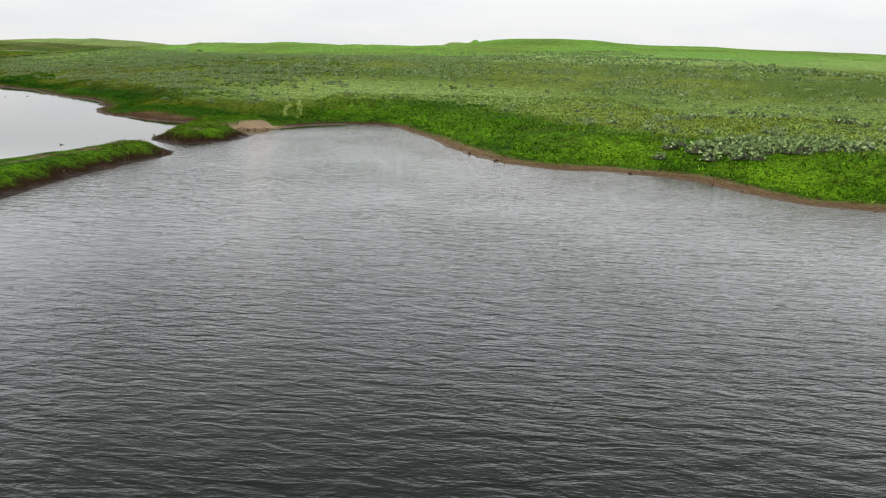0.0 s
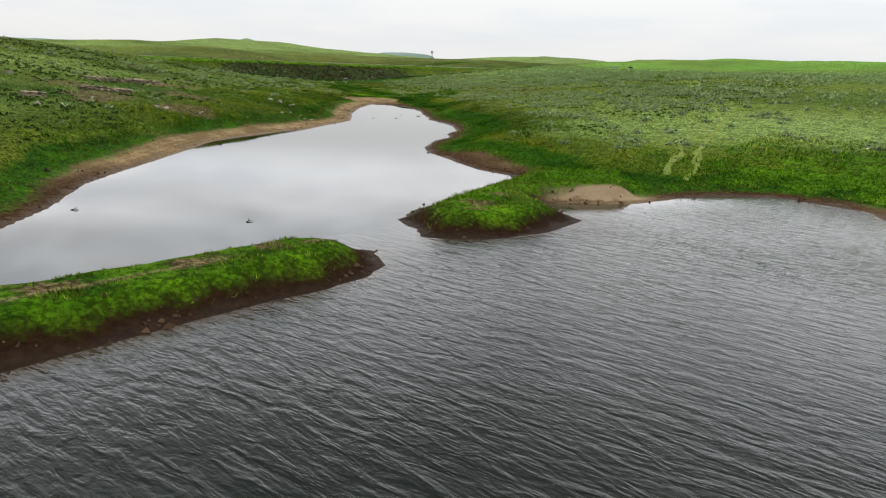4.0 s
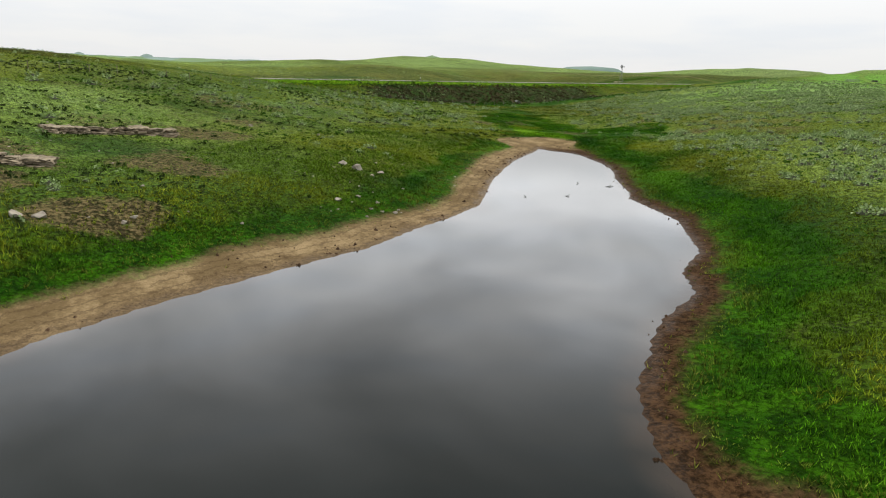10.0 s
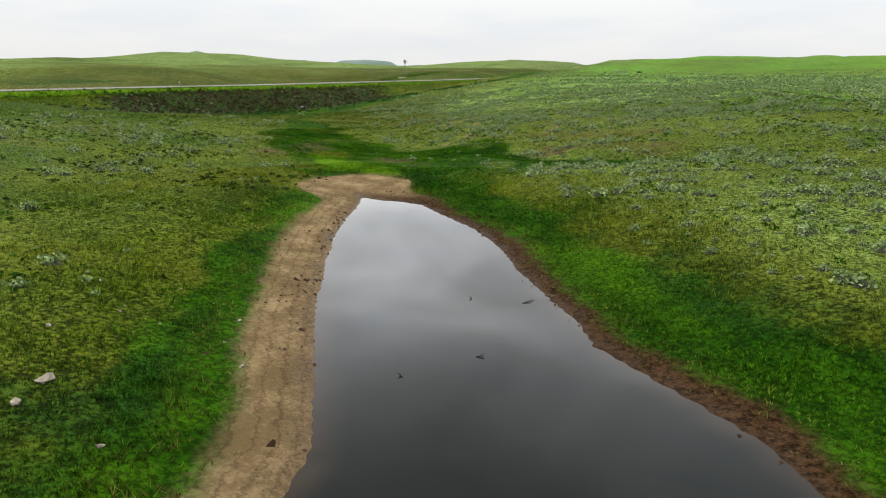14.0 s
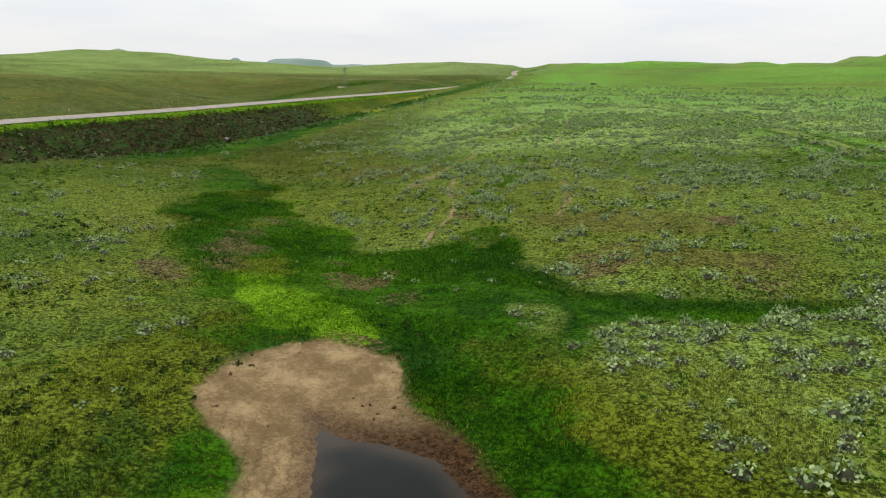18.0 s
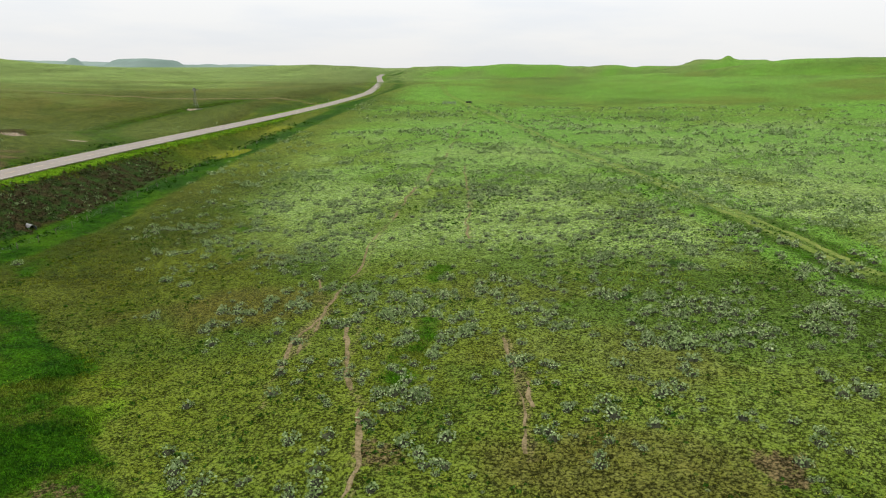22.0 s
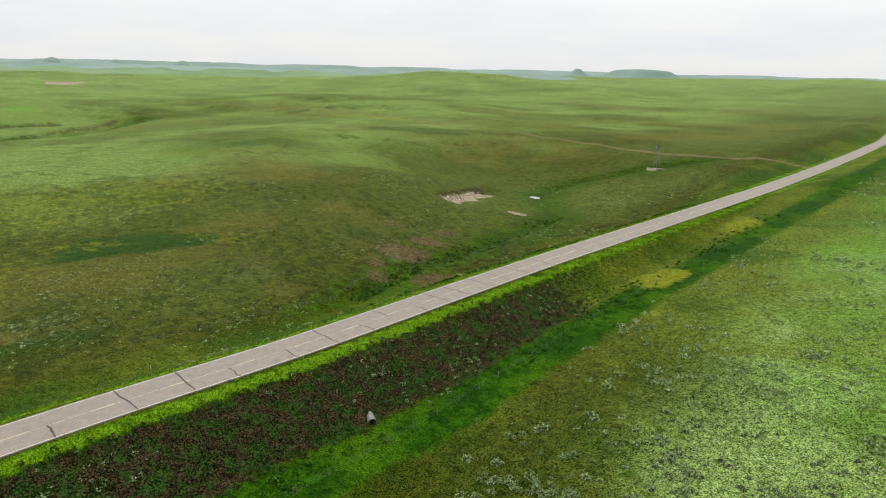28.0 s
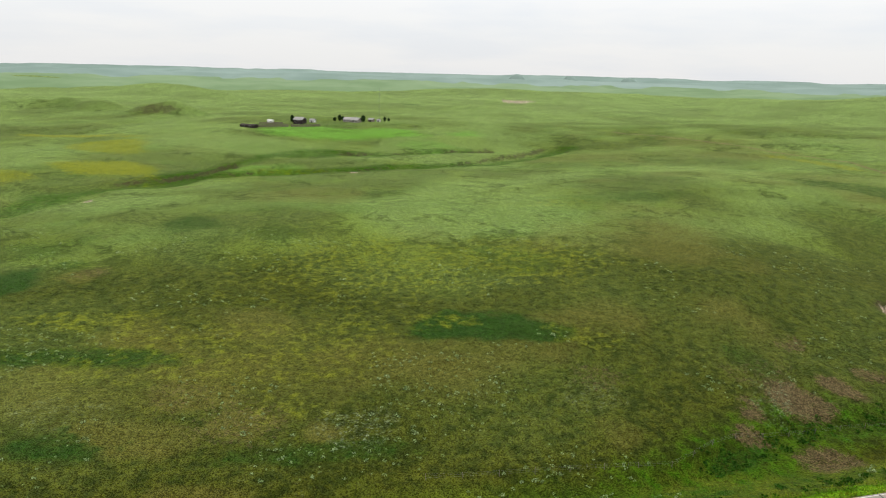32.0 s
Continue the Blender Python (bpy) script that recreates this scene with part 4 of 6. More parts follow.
ZONES = {"yellow": [(-400, 205, 60, 110, 10, 0.42), (-330, 190, 30, 70, 15, 0.38), (-263, 352, 6, 12, 18, 1.0), (-290, 420, 8, 18, 18, 0.7), (-340, 263, 16, 10, 40, 0.4), (-338, 135, 11, 24, 20, 0.45), (-600, -10, 60, 40, 60, 0.8), (-690, -40, 60, 40, 60, 0.7), (-560, -60, 60, 30, 60, 0.6),
                     (-763, -111, 80, 22, 75, 0.8), (-494, 270, 14, 50, 10, 0.4), (-302, 196, 8, 11, 20, 0.4), (-350, 226, 7, 12, 0, 0.45), (-700, 480, 60, 14, 20, 0.6), (-640, 120, 20, 40, 0, 0.4)],
         "brown": [(-293, 190, 7, 10, 30, 1.0), (-303, 176, 8, 12, 10, 1.0), (-291, 206, 7, 7, 0, 0.9), (-285, 172, 9, 18, 15, 0.8), (-373, 114, 9, 7, 0, 0.9), (-313, 142, 14, 18, 20, 0.6),
                   (-697, 23, 50, 18, 70, 0.7), (-440, 300, 30, 40, 0, 0.5), (-300, 262, 9, 7, 40, 0.6), (-270, 190, 6, 16, 15, 0.6), (-100, 140, 18, 9, 40, 0.5), (-560, 440, 50, 24, 40, 0.6), (-430, 215, 20, 34, 0, 0.5),
                   (-120, 205, 22, 9, 10, 0.8), (-112, 195, 12, 5, 10, 0.9), (-172, 228, 16, 10, 30, 0.7), (-125, 225, 18, 9, 0, 0.6), (-140, 240, 14, 8, 20, 0.5), (-185, 250, 14, 9, 30, 0.5), (-170, 180, 9, 14, 40, 0.5), (-178, 158, 10, 12, 40, 0.6)],
         "dusk": [(-345, 232, 12, 30, 0, 0.9), (-318, 150, 8, 26, 15, 0.8), (-395, 250, 10, 30, 10, 0.5), (-440, 120, 26, 14, 40, 0.6), (-520, 330, 16, 50, 20, 0.5), (-285, 205, 5, 26, 15, 0.6), (-366, 98, 20, 14, 0, 0.8), (-311, 130, 9, 24, 20, 0.5), (-566, 440, 60, 20, 25, 0.6), (-1523, 110, 30, 14, 80, 1.0), (-278, 160, 8, 20, 15, 0.7), (-335, 300, 14, 8, 40, 0.5),
                  (-119, 253, 3.5, 2.0, 0, 1.0), (-126, 240, 3.0, 1.5, 20, 0.9), (-127, 268, 5, 2, 20, 0.7), (-420, 160, 20, 14, 20, 0.5), (-100, 76, 10, 5, 30, 0.7), (-112, 92, 12, 6, 40, 0.7), (-88, 100, 6, 6, 0, 0.5), (-140, 112, 18, 8, 30, 0.6)],
         "lime": [(-138, 169, 8, 4, 150, 0.9), (-131, 167, 5, 3, 150, 0.8), (-152, 192, 6, 3, 130, 0.5), (-168, 203, 8, 3, 130, 0.5)],
         "fresh": [(-800, 110, 34, 120, 15, 0.9), (-770, 200, 30, 60, 10, 0.5), (-640, 90, 24, 50, 20, 0.5)],
         "dotted": [(-297, 214, 10, 14, 20, 1.0), (-362, 213, 3.5, 4, 0, 1.0), (-314, 262, 9, 16, 20, 0.8), (-290, 150, 14, 20, 15, 0.8), (-318, 300, 12, 14, 30, 0.9), (-390, 200, 10, 12, 0, 0.6)]}
CLAY = [(-354, 374.5, 5, 2, 30), (-388, 491, 7, 3, 20), (-640, 150, 5, 2, 60), (-505, 42, 7, 3, 30), (-1447, 234, 40, 10, 85), (-1726, 332, 50, 10, 88), (-628, 118, 3, 8, 10)]
BARE = [(-150, 173, 3.5, 0.8), (-154, 178, 4, 0.8), (-157, 184, 4, 0.75), (-161, 190, 3, 0.7), (-139, 177, 2.5, 0.75), (-136, 180, 2, 0.7), (-142, 181, 2, 0.7), (-131, 174.5, 3, 0.6), (-119, 190, 4, 0.8), (-111, 208, 3, 0.9), (-105, 192, 5, 0.6), (-141, 203, 3, 0.8), (-128, 163, 4, 0.7), (-153, 168, 5, 0.8), (-136, 177, 3.5, 0.8), (-88, 88, 5, 0.9), (-118, 104, 7, 0.9), (-97, 82, 5, 1.0), (-93, 78, 3, 1.0), (-102, 96, 6, 0.9), (-110, 82, 7, 0.8), (-131, 112, 6, 0.8), (-293, 188, 12, 0.5), (-303, 176, 10, 0.5), (-373, 114, 10, 0.6), (-296, 300, 8, 0.8), (-318, 305, 9, 0.9), (-326, 318, 7, 0.9), (-312, 292, 6, 0.9), (-334, 330, 6, 0.8), (-345, 315, 8, 0.7), (-303, 288, 5, 0.8), (-560, 70, 12, 0.6), (-640, 150, 14, 0.6), (-320, 262, 9, 0.55), (-330, 300, 11, 0.5), (-125, 95, 9, 0.6), (-104, 84, 6, 0.7),
        (-150, 118, 10, 0.7), (-165, 140, 8, 0.6), (-33.6, 58, 1.3, 1.0), (-33.5, 54, 1.2, 1.0), (-33.8, 49, 1.3, 0.9), (-33.5, 74, 1.6, 0.9), (-34.2, 77.5, 1.3, 0.9), (-32.4, 72.3, 1.0, 0.8), (-34, 55, 2.2, 0.5)]
TWO_TRACK = [(-97, 251), (-103, 264), (-114, 288), (-137, 333), (-157, 372), (-191, 447), (-223, 515), (-252, 566), (-290, 640), (-330, 740)]
FOOTPATHS = [([(-138, 190), (-141, 200), (-144, 207), (-147, 211), (-150, 217), (-155, 227)], 0.42), ([(-154, 207), (-156, 213), (-159, 220), (-160, 228), (-161, 233), (-163, 246), (-167, 256), (-170, 273), (-175, 291), (-178, 310), (-184, 340), (-193, 374), (-216, 461)], 0.34),
             ([(-157, 217), (-158, 223), (-160, 231)], 0.26), ([(-130, 212), (-132, 218)], 0.34), ([(-152, 262), (-158, 282), (-166, 305), (-175, 330)], 0.22), ([(-167, 241), (-162, 232)], 0.22), ([(-129, 205), (-133, 219), (-137, 227)], 0.24)]
RUTS = [(-30, 97), (-34, 112), (-37, 125), (-43, 150), (-54, 177), (-82, 236)]
TRAILS = [([(-900, 373), (-783, 467), (-701, 508), (-570, 498), (-500, 509), (-454, 515), (-408, 517), (-374, 534), (-366, 560), (-352, 578)], 2.6, 0.8),
          ([(-34.9, 61), (-35.0, 48), (-35.2, 20), (-35.8, -60)], 0.5, 0.5), ([(-32.7, 60.5), (-33.0, 48), (-33.2, 20), (-33.8, -60)], 0.45, 0.5)]
TRAILS += [(line, 1.0, 0.42) for line, width in FOOTPATHS]
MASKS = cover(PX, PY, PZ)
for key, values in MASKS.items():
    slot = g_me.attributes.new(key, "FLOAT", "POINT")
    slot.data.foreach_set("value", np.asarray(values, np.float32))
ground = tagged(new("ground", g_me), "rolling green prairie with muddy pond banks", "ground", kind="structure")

wx, wy = np.arange(-128, 70, 2.0), np.arange(-100, 162, 2.0)
WX, WY = np.meshgrid(wx, wy)
wc = len(wx)
wb = (np.arange(len(wy) - 1)[:, None] * wc + np.arange(wc - 1)[None, :]).ravel()
w_quads = np.stack([wb, wb + 1, wb + wc + 1, wb + wc], 1)
ws = shore_distance(WX.ravel(), WY.ravel())
w_quads = w_quads[(ws[w_quads] < 2.5).any(1)]
water = mesh_of("water", np.stack([WX.ravel(), WY.ravel(), 0 * WX.ravel()], 1).tolist(), w_quads.tolist(), WATER, True)
for key, values in (("chop", 0.02 + 0.98 * ease(WX.ravel() + 0.4 * (70 - WY.ravel()) * (WY.ravel() > 70), -37, -29)), ("depth", np.clip(-ws / 3.0, 0, 1))):
    slot = water.data.attributes.new(key, "FLOAT", "POINT")
    slot.data.foreach_set("value", np.asarray(values, np.float32))
tagged(water, "dark still pond water mirroring a pale sky", "pond", kind="structure")


# ---- far ridges and buttes ----
def far_ridge(name, radius, deep, top, rough, seed, start, stop, material, label):
    """A long low ridge round the west, seen from far off."""
    a = np.radians(np.arange(start, stop, 0.12))
    verts, faces, rings = [], [], 7
    for j in range(rings):
        f = j / (rings - 1)
        r = radius - deep * (1 - f)
        x, y = -200 - np.sin(a) * r, 250 + np.cos(a) * r
        crest = top + rough * (2.0 * ease(wobble(x, y, radius * 0.05, seed, 4), 0.38, 0.66) - 0.8)
        ends = ease(a, a[0], a[0] + 0.08) * (1 - ease(a, a[-1] - 0.08, a[-1]))
        low = terrain(x, y, False) - 4
        z = low + (np.maximum(crest - low, 0) * ends) * ease(np.full(len(a), f + 0.25 * (j > 0) * (j < rings - 1)) * (0.8 + 0.4 * wobble(x, y, 90, seed + 3, 3)), 0, 1)
        verts += np.stack([x, y, z], 1).tolist()
    n = len(a)
    for j in range(rings - 1):
        faces += [(j * n + k, j * n + k + 1, (j + 1) * n + k + 1, (j + 1) * n + k) for k in range(n - 1)]
    return tagged(mesh_of(name, verts, faces, material, True), label, "ridge", kind="structure")


# each ridge layer carries its haze as a flat material colour
far_ridge("backdrop", 4650, 500, 47, 4.0, 201, 22, 140, FAR_HAZE_BLUE, "hazy blue-grey ridges on the horizon")
far_ridge("backdrop", 3350, 520, 38, 4.0, 202, 46, 140, FAR_HAZE_BLUE, "hazy blue-grey ridges below the horizon")
far_ridge("backdrop", 2450, 460, 28, 4.5, 203, 52, 140, FAR_HAZE_GREEN, "ridges beyond the farm, hazed pale grey-green")


def butte(x, y, top, length, width, turn, foot, label, power=5, shade=None):
    verts, faces, nu, nv = [], [], 41, 25
    low = min(height(x + i, y + j) for i in (-500, -250, 0, 250, 500) for j in (-500, -250, 0, 250, 500)) - 6
    c, s = math.cos(radians(turn)), math.sin(radians(turn))
    for j in range(nv):
        for i in range(nu):
            u, v = (i / (nu - 1) * 2 - 1) * foot, (j / (nv - 1) * 2 - 1) * foot
            px_, py_ = x + u * length * c - v * width * s, y + u * length * s + v * width * c
            r = math.hypot(u, v) + 0.25 * (float(wobble(np.array([px_]), np.array([py_]), width * 0.6, 301, 3)[0]) - 0.5)
            cap = 0.72 * math.exp(-max(r, 0) ** power) + 0.28 * max(0.0, 1 - r / (foot * 0.97)) ** 1.3
            verts.append((px_, py_, low + (top - low) * cap / (0.72 + 0.28)))
    faces = [(j * nu + i, j * nu + i + 1, (j + 1) * nu + i + 1, (j + 1) * nu + i) for j in range(nv - 1) for i in range(nu - 1)]
    return tagged(mesh_of("butte", verts, faces, shade or FAR_HAZE_BLUE, True), label, "butte", kind="structure")


butte(-2946, 3276, 71, 205, 130, 43, 2.6, "flat-topped mesa on the horizon, hazed blue-grey", 8)
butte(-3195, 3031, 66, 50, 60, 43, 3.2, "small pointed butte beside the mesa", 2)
butte(-1488, 1101, 50.5, 40, 34, 20, 2.4, "flat-topped green knoll on a wide rise", 5, FAR_HAZE_GREEN)
butte(-3900, 450, 58, 60, 50, 0, 2.6, "low butte on the horizon, hazed grey", 3)
butte(-3900, 720, 56, 50, 45, 0, 2.6, "low butte on the horizon, hazed grey", 3)
butte(-3700, 980, 56, 70, 50, 0, 2.6, "low butte on the horizon, hazed grey", 3)


# ---- road ----
def road_points(step):
    xs, ys = zip(*ROAD)
    run = np.concatenate([[0], np.cumsum(np.hypot(np.diff(xs), np.diff(ys)))])
    s = np.arange(0, run[-1], step)
    x, y = np.interp(s, run, xs), np.interp(s, run, ys)
    kernel = np.hanning(int(60 / step) | 1)
    kernel /= kernel.sum()
    pad = len(kernel) // 2
    sx, sy = np.convolve(np.pad(x, pad, "reflect", reflect_type="odd"), kernel, "valid"), np.convolve(np.pad(y, pad, "reflect", reflect_type="odd"), kernel, "valid")
    return sx, sy


RX, RY = road_points(3.0)
tx, ty = np.gradient(RX), np.gradient(RY)
tl = np.hypot(tx, ty)
NX, NY = ty / tl, -tx / tl
RS = np.concatenate([[0], np.cumsum(np.hypot(np.diff(RX), np.diff(RY)))])


def road_at(s, off):
    """A place on the road: metres along it and to its right."""
    x, y = np.interp(s, RS, RX), np.interp(s, RS, RY)
    return x + np.interp(s, RS, NX) * off, y + np.interp(s, RS, NY) * off, float(road_height(y))


def ribbon(name, s0, s1, off0, off1, lift, thick, material, step=6.0):
    n = max(2, int((s1 - s0) / step) + 1)
    verts, faces = [], []
    for k in range(n):
        s = s0 + (s1 - s0) * k / (n - 1)
        for off, drop in ((off0, 0), (off1, 0), (off1, thick), (off0, thick)):
            x, y, z = road_at(s, off)
            verts.append((x, y, z + lift - drop))
        if k:
            a, b = 4 * (k - 1), 4 * k
            faces += [(a + 1, b + 1, b, a), (a + 2, b + 2, b + 1, a + 1), (a, b, b + 3, a + 3)]
    faces += [(0, 3, 2, 1), (4 * n - 4, 4 * n - 3, 4 * n - 2, 4 * n - 1)]
    return mesh_of(name, verts, faces, material)


HALF = 4.05
road = tagged(ribbon("road", 0, RS[-1] - 3, -HALF - 0.25, HALF + 0.25, 0.06, 0.25, ASPHALT), "worn pinkish-grey two-lane highway with sealed cracks", "road", kind="structure")
S0 = float(RS[np.argmin(np.abs(RY - 150))])
for off in (-HALF, HALF - 0.12):
    ribbon("edge_line", 0, RS[-1] - 3, off, off + 0.13, 0.066, 0.004, LINE_WHITE).parent = road
for k in range(64):
    ribbon("centre_dash", S0 + 11.4 * k, S0 + 11.4 * k + 3.4, -0.09, 0.09, 0.066, 0.004, LINE_YELLOW, 3.0).parent = road
ribbon("centre_joint", S0 - 300, S0 + 900, 0.12, 0.17, 0.065, 0.004, LINE_WHITE).parent = road


# ---- plants ----
def ground_at(x, y):
    """The height of the ground sheet under many places at once."""
    x, y = np.asarray(x, float), np.asarray(y, float)
    i = np.clip(np.searchsorted(gx, x) - 1, 0, cols - 2)
    j = np.clip(np.searchsorted(gy, y) - 1, 0, rows_n - 2)
    u, v = (x - gx[i]) / (gx[i + 1] - gx[i]), (y - gy[j]) / (gy[j + 1] - gy[j])
    zz = PZ.reshape(rows_n, cols)
    return (zz[j, i] * (1 - u) + zz[j, i + 1] * u) * (1 - v) + (zz[j + 1, i] * (1 - u) + zz[j + 1, i + 1] * u) * v


def sheet_at(key, x, y):
    """A mask of the ground, read at the nearest grid place."""
    i = np.clip(np.searchsorted(gx, x), 0, cols - 1)
    j = np.clip(np.searchsorted(gy, y), 0, rows_n - 1)
    return MASKS[key].reshape(rows_n, cols)[j, i]


def big_mesh(name, verts, sides, material, label, category):
    """One object out of many small loose faces with the same count of corners."""
    me = bpy.data.meshes.new(name)
    n = len(verts) // sides
    me.vertices.add(len(verts))
    me.vertices.foreach_set("co", verts.astype(np.float32).ravel())
    me.loops.add(len(verts))
    me.loops.foreach_set("vertex_index", np.arange(len(verts), dtype=np.int32))
    me.polygons.add(n)
    me.polygons.foreach_set("loop_start", (np.arange(n) * sides).astype(np.int32))
    me.update(calc_edges=True)
    me.materials.append(material)
    return tagged(new(name, me), label, category, kind="stuff")


rng = np.random.default_rng(7)


# ---- footpaths and wheel ruts ----
def trodden(name, line, width, material, label, seed, gaps=0.0):
    """A worn strip that follows the ground, wandering, of uneven width, broken where grass closes over it."""
    xs, ys = zip(*line)
    run = np.concatenate([[0], np.cumsum(np.hypot(np.diff(xs), np.diff(ys)))])
    t = np.arange(0, run[-1], 0.45)
    x, y = np.interp(t, run, xs), np.interp(t, run, ys)
    flat = np.ones(13) / 13
    x, y = np.convolve(np.pad(x, 6, "edge"), flat, "valid"), np.convolve(np.pad(y, 6, "edge"), flat, "valid")
    x = x + 1.6 * (wobble(x, y, 7, seed, 2) - 0.5) + 0.3 * (wobble(x, y, 1.5, seed + 1, 1) - 0.5)
    dx, dy = np.gradient(x), np.gradient(y)
    ln = np.hypot(dx, dy)
    half = width * (0.35 + 1.1 * wobble(x, y, 2.2, seed + 2, 2)) * ease(wobble(x, y, 6, seed + 3, 2), gaps - 0.12, gaps + 0.06)
    verts = []
    for side, rag in ((-1, 4), (0, 5), (1, 6)):
        h = side * half * (0.7 + 0.6 * wobble(x, y, 0.8, seed + rag, 2))
        px, py = x + dy / ln * h, y - dx / ln * h
        verts.append(np.stack([px, py, ground_at(px, py) + 0.05 - 0.03 * abs(side)], -1))
    n = len(x)
    verts = np.concatenate(verts)
    faces = [(k + j * n, k + 1 + j * n, k + 1 + (j + 1) * n, k + (j + 1) * n) for j in (0, 1) for k in range(n - 1) if half[k] > 0.05]
    return tagged(mesh_of(name, verts.tolist(), faces, material, True), label, "footpath", kind="structure")


PATH_EARTH = plain("trodden_earth", (0.095, 0.080, 0.034), (0.245, 0.195, 0.110), 4.0, 0.95, 0.03, 0, 0.5, 0.03)
RUT_GRASS = plain("worn_straw_ruts", (0.090, 0.150, 0.022), (0.190, 0.225, 0.060), 3.0, 0.95, 0.03, 0, 0.5, 0.03)
for k, (line, width) in enumerate(FOOTPATHS):
    trodden("footpath", line, 0.72 * width, PATH_EARTH, "narrow bare earth footpath through the prairie", 400 + 10 * k, 0.42)
for k, off in enumerate((-1.1, 1.1)):
    trodden("wheel_rut", [(x + off, y) for x, y in RUTS], 0.34, RUT_GRASS, "faint straw-coloured wheel rut through green grass", 500 + 10 * k, 0.30)
    trodden("wheel_rut", [(x + off, y) for x, y in TWO_TRACK], 0.55, RUT_GRASS, "straw-coloured wheel rut across the prairie", 540 + 10 * k, 0.22)


def bushes(x, y, radius, leaves, squat=0.75, leaf=0.30):
    """Corners of kite-shaped sprigs that stand out from domes at the given places."""
    n = len(x)
    z = ground_at(x, y)
    a = rng.uniform(0, 2 * np.pi, (n, leaves))
    up = rng.uniform(0.02, 1.0, (n, leaves))
    ring = np.sqrt(1 - up**2)
    out = np.stack([np.cos(a) * ring, np.sin(a) * ring, up], -1)
    lump = rng.uniform(0.62, 1.12, (n, leaves, 1))
    r = radius[:, None, None]
    root = out * r * lump * 0.74 * np.array([1, 1, squat])
    way = 0.55 * out + rng.normal(0, 0.6, out.shape) + np.array([0, 0, 0.25])
    way /= np.linalg.norm(way, axis=-1, keepdims=True)
    side = np.cross(way, out + rng.normal(0, 0.35, out.shape) + np.array([0, 0, 0.4]))
    side /= np.linalg.norm(side, axis=-1, keepdims=True) + 1e-9
    length = r * leaf * rng.uniform(1.0, 1.9, (n, leaves, 1))
    width = length * rng.uniform(0.38, 0.62, (n, leaves, 1))
    at = np.stack([x, y, z - 0.03], -1)[:, None, :] + root
    corners = np.stack([at, at + way * length * 0.55 + side * width, at + way * length, at + way * length * 0.55 - side * width], 2)
    return corners.reshape(-1, 3)


def scatter(n, x0, x1, y0, y1):
    return rng.uniform(x0, x1, n), rng.uniform(y0, y1, n)


CLUMP = (26.0, 67.9)
FLIGHT = [(0, 0), (-9, 40), (-35, 72), (-64, 94), (-91, 119), (-112, 145), (-126, 170), (-138, 197), (-155, 218), (-175, 231)]
# sagebrush in drifts over the plateau
sx, sy = scatter(180000, -345, 90, 66, 560)
d_road, road_side, _ = along(sx, sy, ROAD)
upland = ease(ground_at(sx, sy), 0.7, 1.5) * ease(sheet_at("shore", sx, sy), 9, 16) * (road_side > 0) * ease(d_road, 24, 34) * (sheet_at("lush", sx, sy) < 0.55)
drift = ease(wobble(sx, sy, 26, 91, 3), 0.46, 0.64) * ease(wobble(sx, sy, 4.2, 92, 2), 0.50, 0.66)
thick = ease(wobble(sx, sy, 11, 90, 2), 0.60, 0.74)
want = upland * (1 - 0.5 * ease(along(sx, sy, FLIGHT)[0], 60, 140)) * (0.035 + 1.0 * drift + 0.8 * thick * ease(wobble(sx, sy, 3.4, 86, 2), 0.42, 0.6)) * (1 - 0.6 * ease(sy, 320, 520)) * (1 - 0.6 * ease(sy - 0.2 * sx, 190, 120)) * (1 - 0.5 * ease(-sx, 190, 260)) * np.where(along(sx, sy, GULLY)[1] < 0, 1.0, 0.22)
draw_d = along(sx, sy, SIDE_DRAW)[0]
slope = (1 - ease(np.hypot((sx + 88) / 1.5, sy - 165), 12, 24)) * ease(sheet_at("shore", sx, sy), 9, 14) * (sheet_at("lush", sx, sy) < 0.5)
want = np.maximum(want, slope * (0.06 + 0.5 * ease(wobble(sx, sy, 5, 93, 2), 0.46, 0.64)))
want = np.maximum(want, 0.55 * (1 - ease(np.abs(draw_d - 2.6), 1, 2.6)) * (sx > -113) * ease(wobble(sx, sy, 5, 93, 2), 0.35, 0.6))
clump_d = np.hypot((sx - CLUMP[0]) / 1.6, sy - CLUMP[1])
want = np.maximum(want, 0.9 * (1 - ease(clump_d, 2, 5)))
take = rng.uniform(0, 1, len(sx)) < want * 1.1 * (road_side > 0) * (sheet_at("trail", sx, sy) < 0.2)
sx, sy = sx[take], sy[take]
# family groups of bushes on the near plateau and the slopes above the pond
hx, hy = scatter(520, -215, -45, 120, 340)
spread = rng.uniform(0.8, 3.6, len(hx))
members = rng.integers(2, 11, len(hx))
bx = np.repeat(hx, members) + rng.normal(0, 1, members.sum()) * np.repeat(spread, members)
by = np.repeat(hy, members) + rng.normal(0, 1, members.sum()) * np.repeat(spread, members) * 0.7
b_d, b_side, _ = along(bx, by, ROAD)
fit = (b_side > 0) & (b_d > 28) & (sheet_at("shore", bx, by) > 11) & (sheet_at("lush", bx, by) < 0.45) & (ground_at(bx, by) > 0.7) & (np.where(along(bx, by, GULLY)[1] < 0, 1.0, 0.06) > rng.uniform(0, 1, len(bx)))
sx, sy = np.concatenate([sx, bx[fit]]), np.concatenate([sy, by[fit]])
size = rng.gamma(3.6, 0.175, len(sx)) * (0.75 + 0.6 * wobble(sx, sy, 9, 94, 2))
off_path = along(sx, sy, FLIGHT)[0]
near, mid_way = off_path < 62, (off_path >= 62) & (off_path < 150)
rest = off_path >= 150
